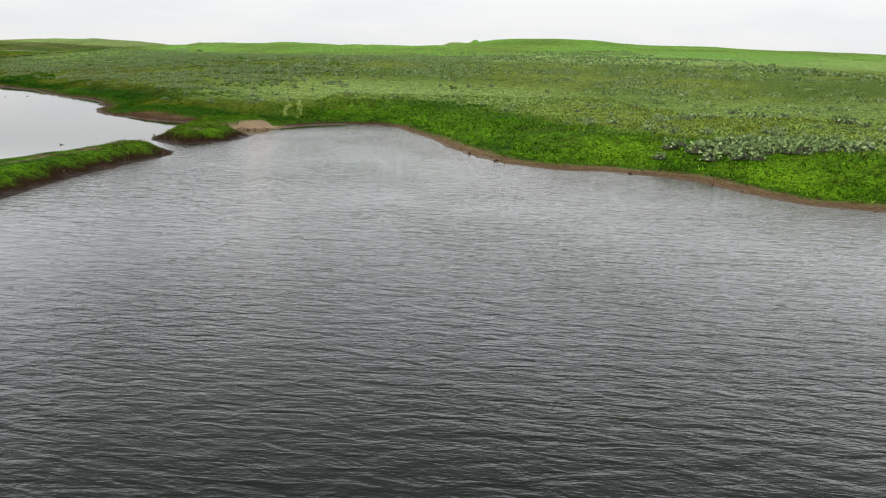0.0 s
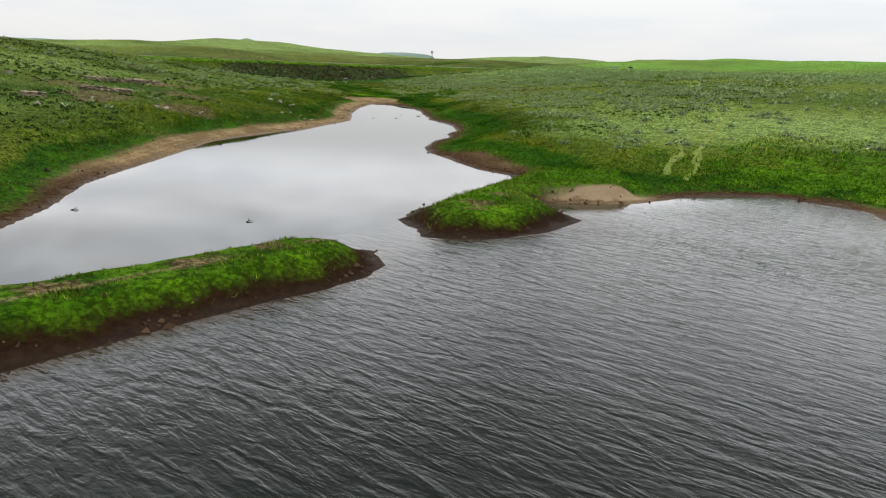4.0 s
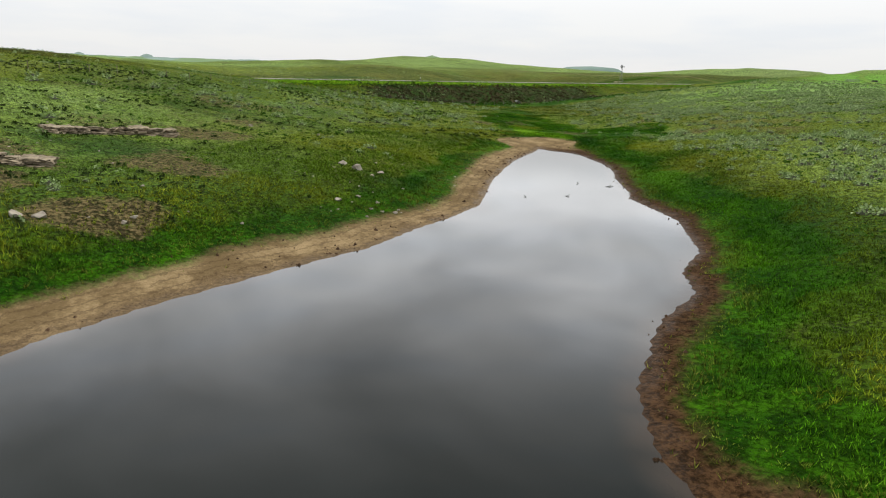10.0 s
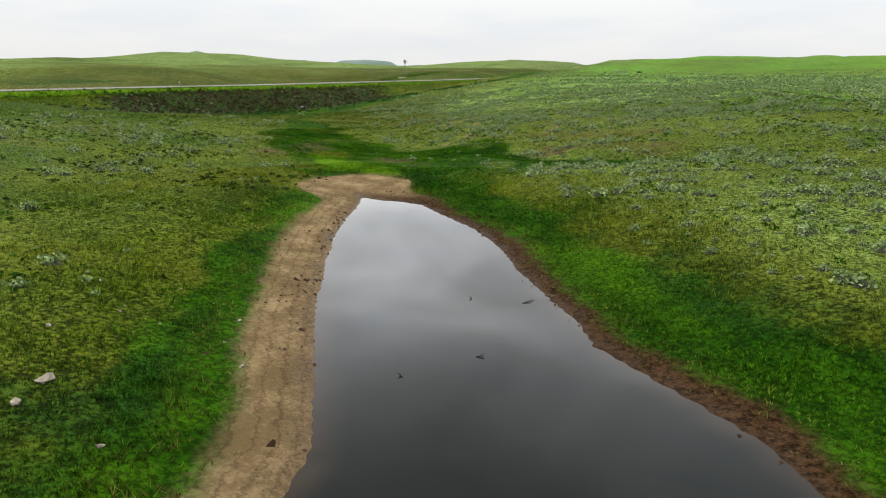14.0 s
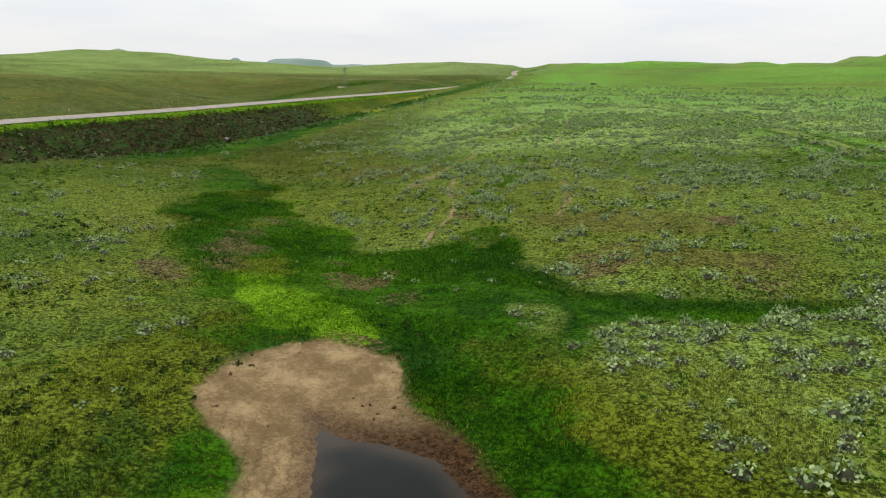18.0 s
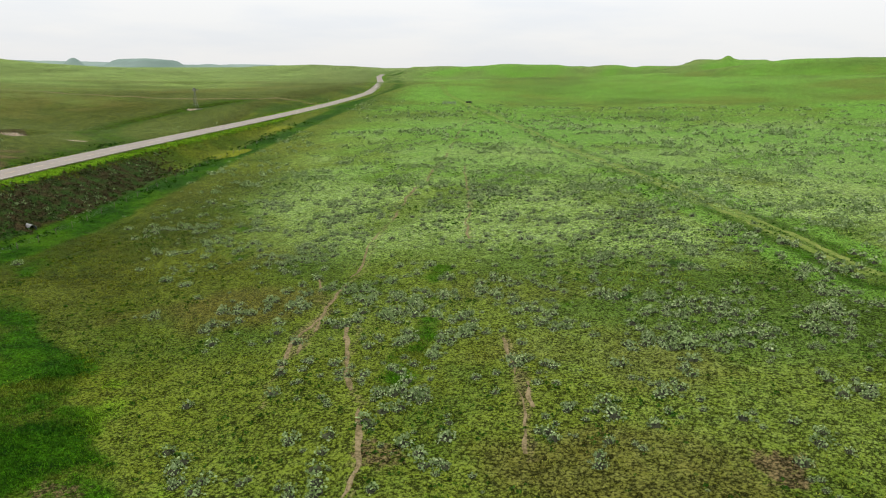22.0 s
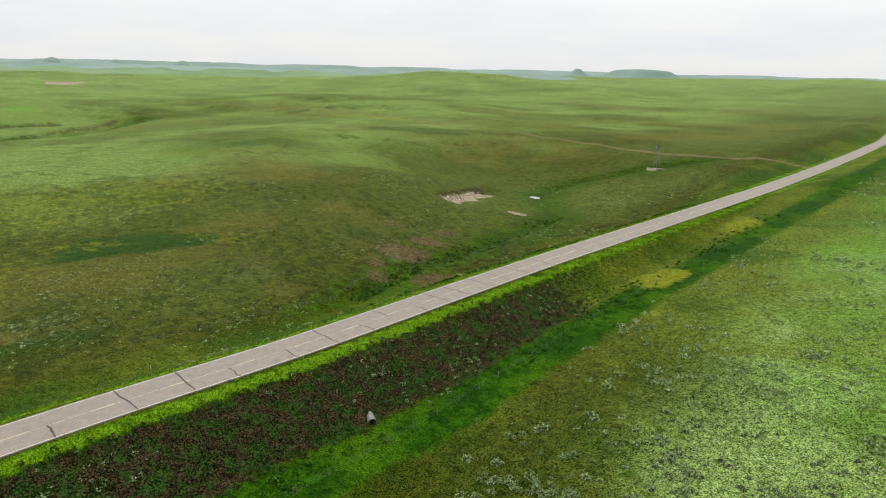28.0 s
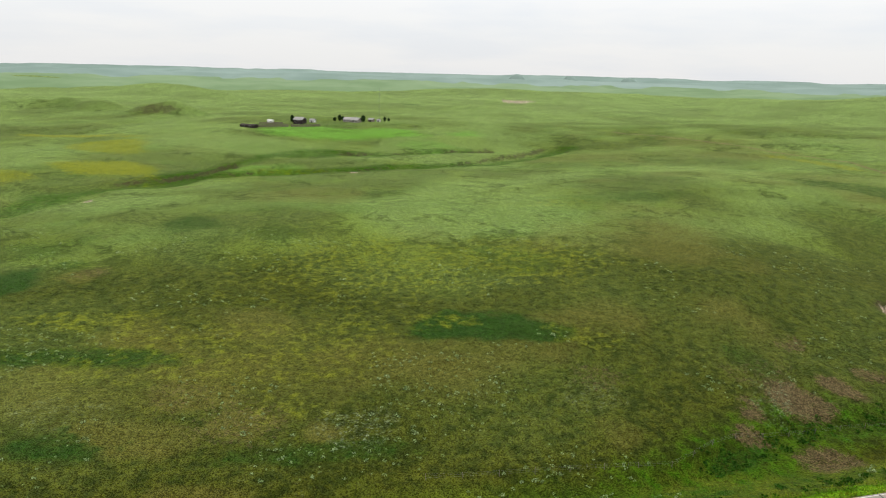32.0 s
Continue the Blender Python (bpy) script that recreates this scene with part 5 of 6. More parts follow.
big_mesh("sagebrush", bushes(sx[near], sy[near], np.clip(size[near], 0.25, 1.15), 56, 0.78, 0.15), 4, SAGE, "grey-green sagebrush dotted over the prairie", "sagebrush")
big_mesh("sagebrush", bushes(sx[mid_way], sy[mid_way], np.clip(size[mid_way], 0.22, 1.0), 22, 0.75, 0.27), 4, SAGE, "grey-green sagebrush on the middle slopes", "sagebrush")
big_mesh("sagebrush", bushes(sx[rest], sy[rest], np.clip(size[rest] * 1.15, 0.25, 1.0), 9, 0.75, 0.5), 4, SAGE, "grey-green sagebrush dotted over the far prairie", "sagebrush")
cored = off_path < 75


def shade_cores(x, y, radius):
    """Corners of low dark domes that stand in for the shade inside the bushes."""
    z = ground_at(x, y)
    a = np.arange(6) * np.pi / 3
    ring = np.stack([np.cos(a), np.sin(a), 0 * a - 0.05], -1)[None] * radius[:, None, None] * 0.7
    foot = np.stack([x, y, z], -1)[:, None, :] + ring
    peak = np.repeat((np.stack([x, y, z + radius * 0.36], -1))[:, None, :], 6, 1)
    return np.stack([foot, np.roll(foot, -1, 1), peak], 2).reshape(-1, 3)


# dark domes added below the leaves as shade, near bushes only
big_mesh("sagebrush_shade", shade_cores(sx[cored], sy[cored], np.clip(size[cored], 0.16, 0.9)), 3, TWIG_AND_SHADE, "dark domes standing in for shade inside the sagebrush", "sagebrush")

# one dense thicket above the lake shore
kx, ky = CLUMP[0] + rng.normal(0, 4.0, 110), CLUMP[1] + rng.normal(0, 1.8, 110)
k_size = rng.uniform(0.7, 1.4, 110)
big_mesh("sagebrush", bushes(kx, ky, k_size, 50, 0.85, 0.17), 4, SAGE, "dense dark thicket of tall sagebrush", "sagebrush")
# larger domes of the same painted shade under the thicket
big_mesh("sagebrush_shade", shade_cores(kx, ky, k_size * 1.15), 3, TWIG_AND_SHADE, "dark domes standing in for shade inside the thicket", "sagebrush")

# sparse sagebrush on the pond's west bank and beyond the road
sx, sy = scatter(60000, -430, -60, 40, 460)
d_road, road_side, _ = along(sx, sy, ROAD)
here = ((road_side > 0) & (sy < 200) & (sx < -70)) | (road_side < 0)
want = here * ease(wobble(sx, sy, 18, 95, 3), 0.50, 0.70) * np.where(road_side > 0, 0.09, 0.22 + 0.25 * (sy < 290) * (sx > -330)) * (d_road > 9)
take = (rng.uniform(0, 1, len(sx)) < want) & (sheet_at("shore", sx, sy) > 9)
sx, sy = sx[take], sy[take]
big_mesh("sagebrush", bushes(sx, sy, np.clip(rng.gamma(5, 0.07, len(sx)), 0.15, 0.8), 18), 4, SAGE, "small grey sagebrush on eroded banks", "sagebrush")

# dead stalks and grey shrubs on the road bank
sx, sy = scatter(30000, -330, -215, 165, 350)
want = sheet_at("weeds", sx, sy) * (0.3 + 0.7 * ease(wobble(sx, sy, 5, 96, 2), 0.4, 0.6))
take = rng.uniform(0, 1, len(sx)) < want
sx, sy = sx[take], sy[take]
big_mesh("dry_weeds", bushes(sx, sy, rng.uniform(0.18, 0.5, len(sx)), 12, 1.0, 0.5), 4, WEED, "dark dry weeds on the road embankment", "weeds")
few = rng.uniform(0, 1, len(sx)) < 0.30 * ease(wobble(sx, sy, 12, 97, 2), 0.45, 0.62)
big_mesh("grey_shrubs", bushes(sx[few], sy[few], rng.uniform(0.25, 0.6, few.sum()), 20), 4, SAGE, "pale grey shrubs on the road embankment", "shrub")

# tall green weeds in the roadside ditch and at the foot of the bank
sx, sy = scatter(26000, -345, -215, 170, 440)
d_road, road_side, _ = along(sx, sy, ROAD)
wet = np.maximum(1 - ease(along(sx, sy, DITCH)[0], 1.5, 5), (1 - ease(np.abs(d_road - 11.5), 1.5, 4)) * (sy > 262)) * (road_side < 0)
foot = (road_side > 0) * (1 - ease(np.abs(d_road - 23), 2, 7)) * ease(sy, 200, 235)
want = np.maximum(wet, 0.6 * foot) * (0.15 + 0.85 * ease(wobble(sx, sy, 7, 87, 3), 0.42, 0.6)) * (d_road > 8.5)
take = rng.uniform(0, 1, len(sx)) < 0.8 * want
sx, sy = sx[take], sy[take]
big_mesh("ditch_weeds", bushes(sx, sy, rng.uniform(0.2, 0.7, len(sx)), 16, 0.9, 0.4), 4, WEED_GREEN, "tall dark green weeds along the roadside ditch", "weeds")

# dark low shrubs on the worn bank west of the pond
sx, sy = scatter(16000, -190, -62, 45, 175)
d_road, road_side, _ = along(sx, sy, ROAD)
want = (0.03 + 0.6 * ease(wobble(sx, sy, 12, 88, 3), 0.52, 0.68)) * (d_road > 22) * ease(-sx - 0.75 * sy, -30, 10) * (road_side > 0)
take = (rng.uniform(0, 1, len(sx)) < want) & (sheet_at("shore", sx, sy) > 7)
sx, sy = sx[take], sy[take]
big_mesh("dark_shrubs", bushes(sx, sy, rng.uniform(0.12, 0.38, len(sx)), 16, 0.7, 0.4), 4, SHRUB, "low dark green shrubs on the worn bank", "shrub")

# ---- grass, tuft by tuft ----
def mixed(a, b, f):
    return a + (np.asarray(b) - a) * f[:, None]


def tone_at(x, y):
    """The colour of the grass that grows at many places."""
    def at(key):
        return sheet_at(key, x, y)

    spotty, broad = ease(wobble(x, y, 2.5, 111, 2), 0.35, 0.65), ease(wobble(x, y, 17, 112, 3), 0.40, 0.60)
    c = mixed(np.tile((0.072, 0.128, 0.006), (len(x), 1)), (0.150, 0.178, 0.012), broad)
    c = mixed(c, (0.046, 0.098, 0.004), 0.6 * spotty * (1 - broad))
    c = mixed(c, (0.055, 0.066, 0.005), 0.9 * at("olive"))
    c = mixed(c, (0.150, 0.135, 0.022), 0.7 * at("tawny"))
    c = mixed(c, (0.205, 0.290, 0.075), np.clip(at("pale") * (0.45 + 0.75 * spotty), 0, 0.95))
    c = mixed(c, (0.125, 0.275, 0.022), 0.85 * at("fresh"))
    green = mixed(np.tile((0.012, 0.058, 0.002), (len(x), 1)), (0.052, 0.145, 0.004), 0.6 * spotty + 0.4 * broad)
    f = ease(at("lush") + 0.5 * (spotty - 0.5), 0.25, 0.7)[:, None]
    c = c * (1 - f) + green * f
    c = mixed(c, (0.010, 0.040, 0.006), 0.8 * at("deep"))
    c = mixed(c, (0.110, 0.235, 0.006), 0.85 * at("lime"))
    c = mixed(c, (0.190, 0.205, 0.014), 0.8 * at("yellow"))
    bank = (1 - ease(at("shore") - at("mud"), 0.3, 2.6)) * (at("shore") < 14)
    return mixed(c, (0.125, 0.120, 0.022), 0.75 * bank)


def tufts(name, n, area, density, tall, count, width, spread, label):
    """Sows tufts where the density says so, each blade a kite bent outwards, coloured by place."""
    x, y = scatter(n, *area)
    keep = density(x, y)
    take = rng.uniform(0, 1, n) < keep
    x, y = x[take], y[take]
    n = len(x)
    z = ground_at(x, y)
    h = (tall[0] + (tall[1] - tall[0]) * wobble(x, y, 4, 121, 2) ** 1.5) * rng.uniform(0.7, 1.3, n)
    a = rng.uniform(0, 2 * np.pi, (n, count))
    flat = np.stack([np.cos(a), np.sin(a), 0 * a], -1)
    foot = np.stack([x, y, z - 0.02], -1)[:, None, :] + flat * rng.uniform(0, spread, (n, count, 1))
    hh = h[:, None, None] * rng.uniform(0.6, 1.2, (n, count, 1))
    lean = rng.uniform(0.25, 1.15, (n, count, 1))
    tip = foot + flat * hh * lean + np.array([0, 0, 1.0]) * hh
    turn = a + rng.normal(0, 0.5, a.shape)
    side = np.stack([-np.sin(turn), np.cos(turn), 0 * a], -1) * width * rng.uniform(0.6, 1.3, (n, count, 1))
    verts = np.stack([foot - side, foot + side, tip], 2)
    ob = big_mesh(name, verts.reshape(-1, 3), 3, TUFT, label, "grass")
    tone = np.clip(tone_at(x, y) * rng.uniform(0.45, 1.85, (n, 1)), 0, 0.75)
    slot = ob.data.attributes.new("tone", "FLOAT_COLOR", "POINT")
    rgba = np.concatenate([tone, np.ones((n, 1))], 1)
    slot.data.foreach_set("color", np.repeat(rgba, 3 * count, 0).astype(np.float32).ravel())
    return ob


def bank_cover(x, y):
    """Thick near the water, thin on bare soil and trodden ground."""
    s = sheet_at("shore", x, y)
    m = sheet_at("mud", x, y)
    ragged = 1.4 * (wobble(x, y, 1.6, 131, 3) - 0.5)
    grown = 0.12 * ease(s - m + 2 * ragged, -1.2, 0.0) + 0.88 * ease(s - m + ragged, 0.1, 1.6)
    grown = grown * (1 - 0.9 * sheet_at("soil", x, y)) * (sheet_at("trail", x, y) < 0.3)
    return grown * (0.55 + 0.45 * ease(wobble(x, y, 1.3, 132, 2), 0.35, 0.6)) * (s < 24)


def slope_cover(x, y):
    s = sheet_at("shore", x, y)
    d, side, _ = along(x, y, ROAD)
    ok = (s > 18) * (side > 0) * (d > 22) * (1 - 0.8 * sheet_at("soil", x, y)) * (sheet_at("trail", x, y) < 0.35)
    close = 1 - 0.75 * ease(along(x, y, FLIGHT)[0], 45, 120)
    return ok * close * (0.35 + 0.65 * ease(wobble(x, y, 2.2, 133, 3), 0.36, 0.6))


def close_by(x, y, near, gone):
    return 1 - ease(along(x, y, FLIGHT)[0], near, gone)


tufts("bank_grass", 430000, (-140, -24, 48, 172), lambda x, y: bank_cover(x, y) * (shore_distance(x, y) > 0) * (0.06 + 0.94 * close_by(x, y, 16, 36)), (0.08, 0.34), 5, 0.020, 0.11, "lush green grass along the muddy pond bank")
tufts("meadow_grass", 130000, (-180, -95, 150, 225), lambda x, y: ease(sheet_at("lush", x, y), 0.2, 0.5) * (sheet_at("shore", x, y) >= 24) * (1 - 0.85 * sheet_at("soil", x, y)), (0.10, 0.34), 5, 0.026, 0.15, "lush green grass on the wet meadow floor")
tufts("prairie_grass", 300000, (-225, -40, 60, 330), slope_cover, (0.08, 0.30), 4, 0.030, 0.17, "dry yellow-green prairie grass on the upland")
tufts("shore_grass", 40000, (-45, 70, 45, 125), lambda x, y: ease(sheet_at("shore", x, y) - sheet_at("mud", x, y), 0.0, 1.5) * (sheet_at("shore", x, y) < 40) * (x > -30), (0.12, 0.45), 4, 0.05, 0.2, "bright green grass on the lake shore")


def verge_cover(x, y):
    d = along(x, y, ROAD)[0]
    return ease(d, 4.5, 5.2) * (1 - ease(d + 3 * (wobble(x, y, 8, 134, 2) - 0.5), 7.5, 10.5))


tufts("verge_grass", 170000, (-330, -195, 60, 480), verge_cover, (0.25, 0.60), 4, 0.05, 0.2, "tall yellow-green grass on the road verge")

# dark green forbs between the pale tufts
fx, fy = scatter(60000, -215, -45, 95, 330)
f_d, f_side, _ = along(fx, fy, ROAD)
want = (f_side > 0) * (f_d > 26) * (sheet_at("shore", fx, fy) > 9) * (sheet_at("lush", fx, fy) < 0.6) * (0.02 + 0.55 * ease(wobble(fx, fy, 6, 145, 3), 0.50, 0.68))
take = (rng.uniform(0, 1, len(fx)) < want) & (sheet_at("trail", fx, fy) < 0.3)
fx, fy = fx[take], fy[take]
big_mesh("dark_forbs", bushes(fx, fy, rng.uniform(0.10, 0.30, len(fx)), 10, 0.6, 0.5), 4, WEED_GREEN, "low dark green forbs among the prairie grass", "forbs")

# clods and pebbles of mud along the water's edge
mx, my = scatter(120000, -140, 35, 45, 170)
ms = sheet_at("shore", mx, my)
want = (ms > -0.5) * (ms < sheet_at("mud", mx, my) + 0.8) * (0.10 + 0.55 * (1 - ease(ms, 0.1, 0.9))) * ease(wobble(mx, my, 3, 141, 3), 0.40, 0.62)
take = rng.uniform(0, 1, len(mx)) < want
mx, my = mx[take], my[take]
clod = rng.gamma(3.0, 0.025, len(mx))[:, None, None] + 0.02
ring = np.array([(1, 0, 0), (0, 1, 0), (-1, 0, 0), (0, -1, 0)], float)[None] * clod * rng.uniform(0.6, 1.4, (len(mx), 4, 1))
centre = np.stack([mx, my, ground_at(mx, my)], -1)[:, None, :]
peak = centre + np.array([0, 0, 0.75]) * clod + rng.normal(0, 0.2, (len(mx), 1, 3)) * clod
ring = ring + centre - np.array([0, 0, 0.02])
clods = np.stack([ring, np.roll(ring, -1, 1), np.repeat(peak, 4, 1)], 2).reshape(-1, 3)
MUD = leaf_material("mud_clods", (0.020, 0.012, 0.008), (0.120, 0.075, 0.045), (0.055, 0.034, 0.020))
big_mesh("mud_clods", clods, 3, MUD, "dark crumbled mud clods along the waterline", "mud")


# ---- road details ----
def crack(s, off0, off1, seed):
    """A wandering strip of tar across part of the road."""
    r = random.Random(seed)
    bm = bmesh.new()
    n, last, wander = 9, None, 0.0
    for k in range(n):
        off = off0 + (off1 - off0) * k / (n - 1)
        wander += r.uniform(-0.22, 0.22)
        half = r.uniform(0.09, 0.17)
        pair = []
        for end in (-half, half):
            x, y, z = road_at(s + wander + end, off)
            pair.append(bm.verts.new((x, y, z + 0.069)))
        if last:
            bm.faces.new((last[0], last[1], pair[1], pair[0]))
        last = pair
    bmesh.ops.recalc_face_normals(bm, faces=bm.faces)
    part("crack_seal", bm, TAR, road)


S_NEAR = float(RS[np.argmin(np.hypot(RX + 258, RY - 235))])
crack_rng = random.Random(5)
crack_s = S_NEAR - 62
while crack_s < S_NEAR + 190:
    kind = crack_rng.choice((0, 0, 1, 2, 0, 2))
    crack(crack_s, (-HALF, -HALF, 0.1)[kind], (HALF, 0.0, HALF)[kind], int(crack_s * 10))
    crack_s += crack_rng.uniform(6.5, 11.5)

# ---- rocks ----
def rock_mesh(name, seed, sx, sy, sz, material):
    """An angular block: the hull of a few scattered corners."""
    r = random.Random(seed)
    bm = bmesh.new()
    for k in range(16):
        v = Vector((r.gauss(0, 1), r.gauss(0, 1), r.gauss(0, 0.8))).normalized() * r.uniform(0.4, 0.56)
        bm.verts.new((v.x * sx, v.y * sy, max(v.z, -0.3) * sz))
    made = bmesh.ops.convex_hull(bm, input=bm.verts[:])
    bmesh.ops.delete(bm, geom=[g for g in made["geom_interior"] if isinstance(g, bmesh.types.BMVert)], context="VERTS")
    return part(name, bm, material)


ROCKS = [(-88.9, 83.8, 1.1), (-89.0, 84.9, 0.9), (-88.9, 89.7, 0.5), (-88.1, 89.0, 0.5), (-100.7, 111.2, 1.5), (-102.4, 110.7, 0.9), (-99.6, 113.0, 0.8),
         (-98.6, 111.6, 0.5), (-91.8, 104.6, 0.6), (-92.4, 106.7, 0.5), (-91.5, 107.9, 0.5), (-89.6, 108.3, 0.45), (-89.9, 107.3, 0.4), (-90.3, 106.6, 0.35),
         (-90.1, 108.9, 0.3), (-94.9, 78.9, 0.7), (-88.7, 70.3, 0.9), (-116.7, 78.0, 1.2), (-123.5, 260.6, 0.6), (-124.0, 119.0, 0.6), (-128.0, 112.0, 0.7)]
for k, (x, y, s) in enumerate(ROCKS):
    ob = rock_mesh("boulder", k, s, s * (0.6 + 0.3 * ((k * 7) % 3) / 2), s * 0.62, PALE_STONE)
    ob.matrix_world = pose(x, y, height(x, y) + 0.10 * s, 0, 0, (k * 47) % 360)
    tagged(ob, "pale weathered boulder lying in the grass", "rock", "boulders on the bank")

pebble_rng = random.Random(11)
for k in range(60):
    x, y = pebble_rng.choice(((-96, 108), (-91, 106), (-90, 86), (-112, 88), (-105, 120), (-100, 76)))
    x, y = x + pebble_rng.gauss(0, 4.5), y + pebble_rng.gauss(0, 4.5)
    if float(shore_distance(np.array([x]), np.array([y]))[0]) < 2:
        continue
    s = pebble_rng.uniform(0.14, 0.36)
    ob = rock_mesh("stone", 100 + k, s, s * 0.8, s * 0.6, PALE_STONE)
    ob.matrix_world = pose(x, y, height(x, y) + 0.08 * s, 0, 0, pebble_rng.uniform(0, 360))
    tagged(ob, "small pale stone on the eroded bank", "rock", "stones on the bank")


def ledge(places, deep, thick, seed):
    """A jutting sandstone ledge of broken slabs, stepped back into the slope."""
    r = random.Random(seed)
    top = new("rock_ledge")
    top.location = (places[0][0], places[0][1], height(*places[0]))
    for (x0, y0), (x1, y1) in zip(places[:-1], places[1:]):
        length = math.hypot(x1 - x0, y1 - y0)
        turn = math.degrees(math.atan2(y1 - y0, x1 - x0))
        for layer in range(3):
            pieces = r.choice((2, 3)) if layer else 2
            for k in range(pieces):
                bm = bmesh.new()
                size = length / pieces
                box(bm, 0, 0, 0, size * r.uniform(0.82, 1.08), deep * r.uniform(0.75, 1.1), thick * r.uniform(0.22, 0.34))
                bmesh.ops.subdivide_edges(bm, edges=bm.edges, cuts=4, use_grid_fill=True)
                for v in bm.verts:
                    v.co += Vector((r.uniform(-1, 1) * 0.13, r.uniform(-1, 1) * 0.22, r.uniform(-1, 1) * 0.045))
                ob = part("slab", bm, STONE, top)
                f = (k + 0.5) / pieces
                mx, my = x0 + (x1 - x0) * f - 0.25 * layer, y0 + (y1 - y0) * f + 0.1 * layer
                ob.matrix_parent_inverse = top.matrix_basis.inverted()
                ob.matrix_basis = pose(mx - 0.3, my, height(mx, my) + thick * (-0.08 + 0.24 * layer) + r.uniform(-0.06, 0.06), r.uniform(-4, 4), r.uniform(-5, 5), turn + r.uniform(-9, 9))
    return tagged(top, "layered grey-brown sandstone ledge jutting from the slope", "rock ledge", "ledges on the slope")


ledge([(-116.4, 88.6), (-116.9, 92.3), (-117.5, 96.2), (-117.4, 100.2)], 2.2, 0.95, 1)
ledge([(-103.0, 81.2), (-102.5, 84.4), (-101.3, 87.4)], 1.8, 0.85, 2)
ledge([(-94.4, 71.0), (-93.8, 73.4)], 1.5, 0.9, 3)


# ---- sticks lying in the water ----
STICKS = [(-50.7, 56.8, 30, 0.35), (-41.7, 62.6, 80, 0.4), (-93.0, 135.9, 60, 0.9), (-90.9, 127.9, 10, 0.45), (-92.2, 124.1, 150, 0.35), (-95.7, 134.6, 100, 0.4)]


def stick(x, y, turn, long, seed):
    """A bent dead branch with one fork, half sunk."""
    r = random.Random(seed)
    bm = bmesh.new()
    rod(bm, (0, 0, 0.0), (long * 0.55, 0.05, 0.06), 0.035, 0.028, 6)
    rod(bm, (long * 0.55, 0.05, 0.06), (long, 0.05 + r.uniform(-0.2, 0.2), 0.02), 0.028, 0.012, 6)
    rod(bm, (long * 0.45, 0.04, 0.05), (long * 0.7, r.uniform(0.15, 0.3), 0.16), 0.02, 0.008, 5)
    ob = part("stick", bm, TWIG_AND_SHADE)
    ob.matrix_world = pose(x, y, 0.0, 0, 0, turn)
    return tagged(ob, "dark dead branch floating on still water", "stick", "sticks in the pond")


for k, (x, y, turn, long) in enumerate(STICKS):
    stick(x, y, turn, long, k)


# ---- fences ----
def post_thing(tall, thick):
    bm = bmesh.new()
    rod(bm, (0, 0, -0.3), (0, 0, tall), thick, thick * 0.85, 7)
    return part("fence_post", bm, WOOD)


first_post = post_thing(1.25, 0.06)
tagged(first_post, "grey weathered wooden fence post", "fence post", "fence posts")
first_post.matrix_world = pose(-162.4, 89.3, height(-162.4, 89.3))


def fence(line, gap, seed, wires=True):
    """Posts at even steps along a line, with three strands between them."""
    r = random.Random(seed)
    xs, ys = zip(*line)
    run = np.concatenate([[0], np.cumsum(np.hypot(np.diff(xs), np.diff(ys)))])
    tops = []
    for s in np.arange(0, run[-1], gap):
        x, y = float(np.interp(s, run, xs)), float(np.interp(s, run, ys))
        copy_thing(first_post, pose(x, y, height(x, y), r.uniform(-4, 4), r.uniform(-4, 4), r.uniform(0, 360)))
        tops.append((x, y, height(x, y)))
    if wires:
        bm = bmesh.new()
        for a, b in zip(tops[:-1], tops[1:]):
            for up in (0.45, 0.8, 1.12):
                rod(bm, (a[0], a[1], a[2] + up), (b[0], b[1], b[2] + up), 0.006, sides=3)
        tagged(part("fence_wire", bm, STEEL), "thin strands of barbed wire between posts", "fence wire", "fence wires")


fence([(-150, 70), (-162.4, 89.3), (-172.6, 103.8), (-182, 119.3), (-196, 145), (-205, 170)], 5.6, 1)
fence([(-205, 170), (-218, 215), (-229, 250), (-231.4, 256.7), (-237, 273.3), (-248, 305), (-262, 350), (-276, 400)], 5.8, 2)
fence([(-300, 527), (-289.4, 531.8), (-273.9, 541.3), (-255, 552)], 4.4, 3, False)
fence([(-280, 225), (-288.2, 262), (-289.7, 270), (-300, 282), (-316, 330), (-328, 372)], 6.5, 4)


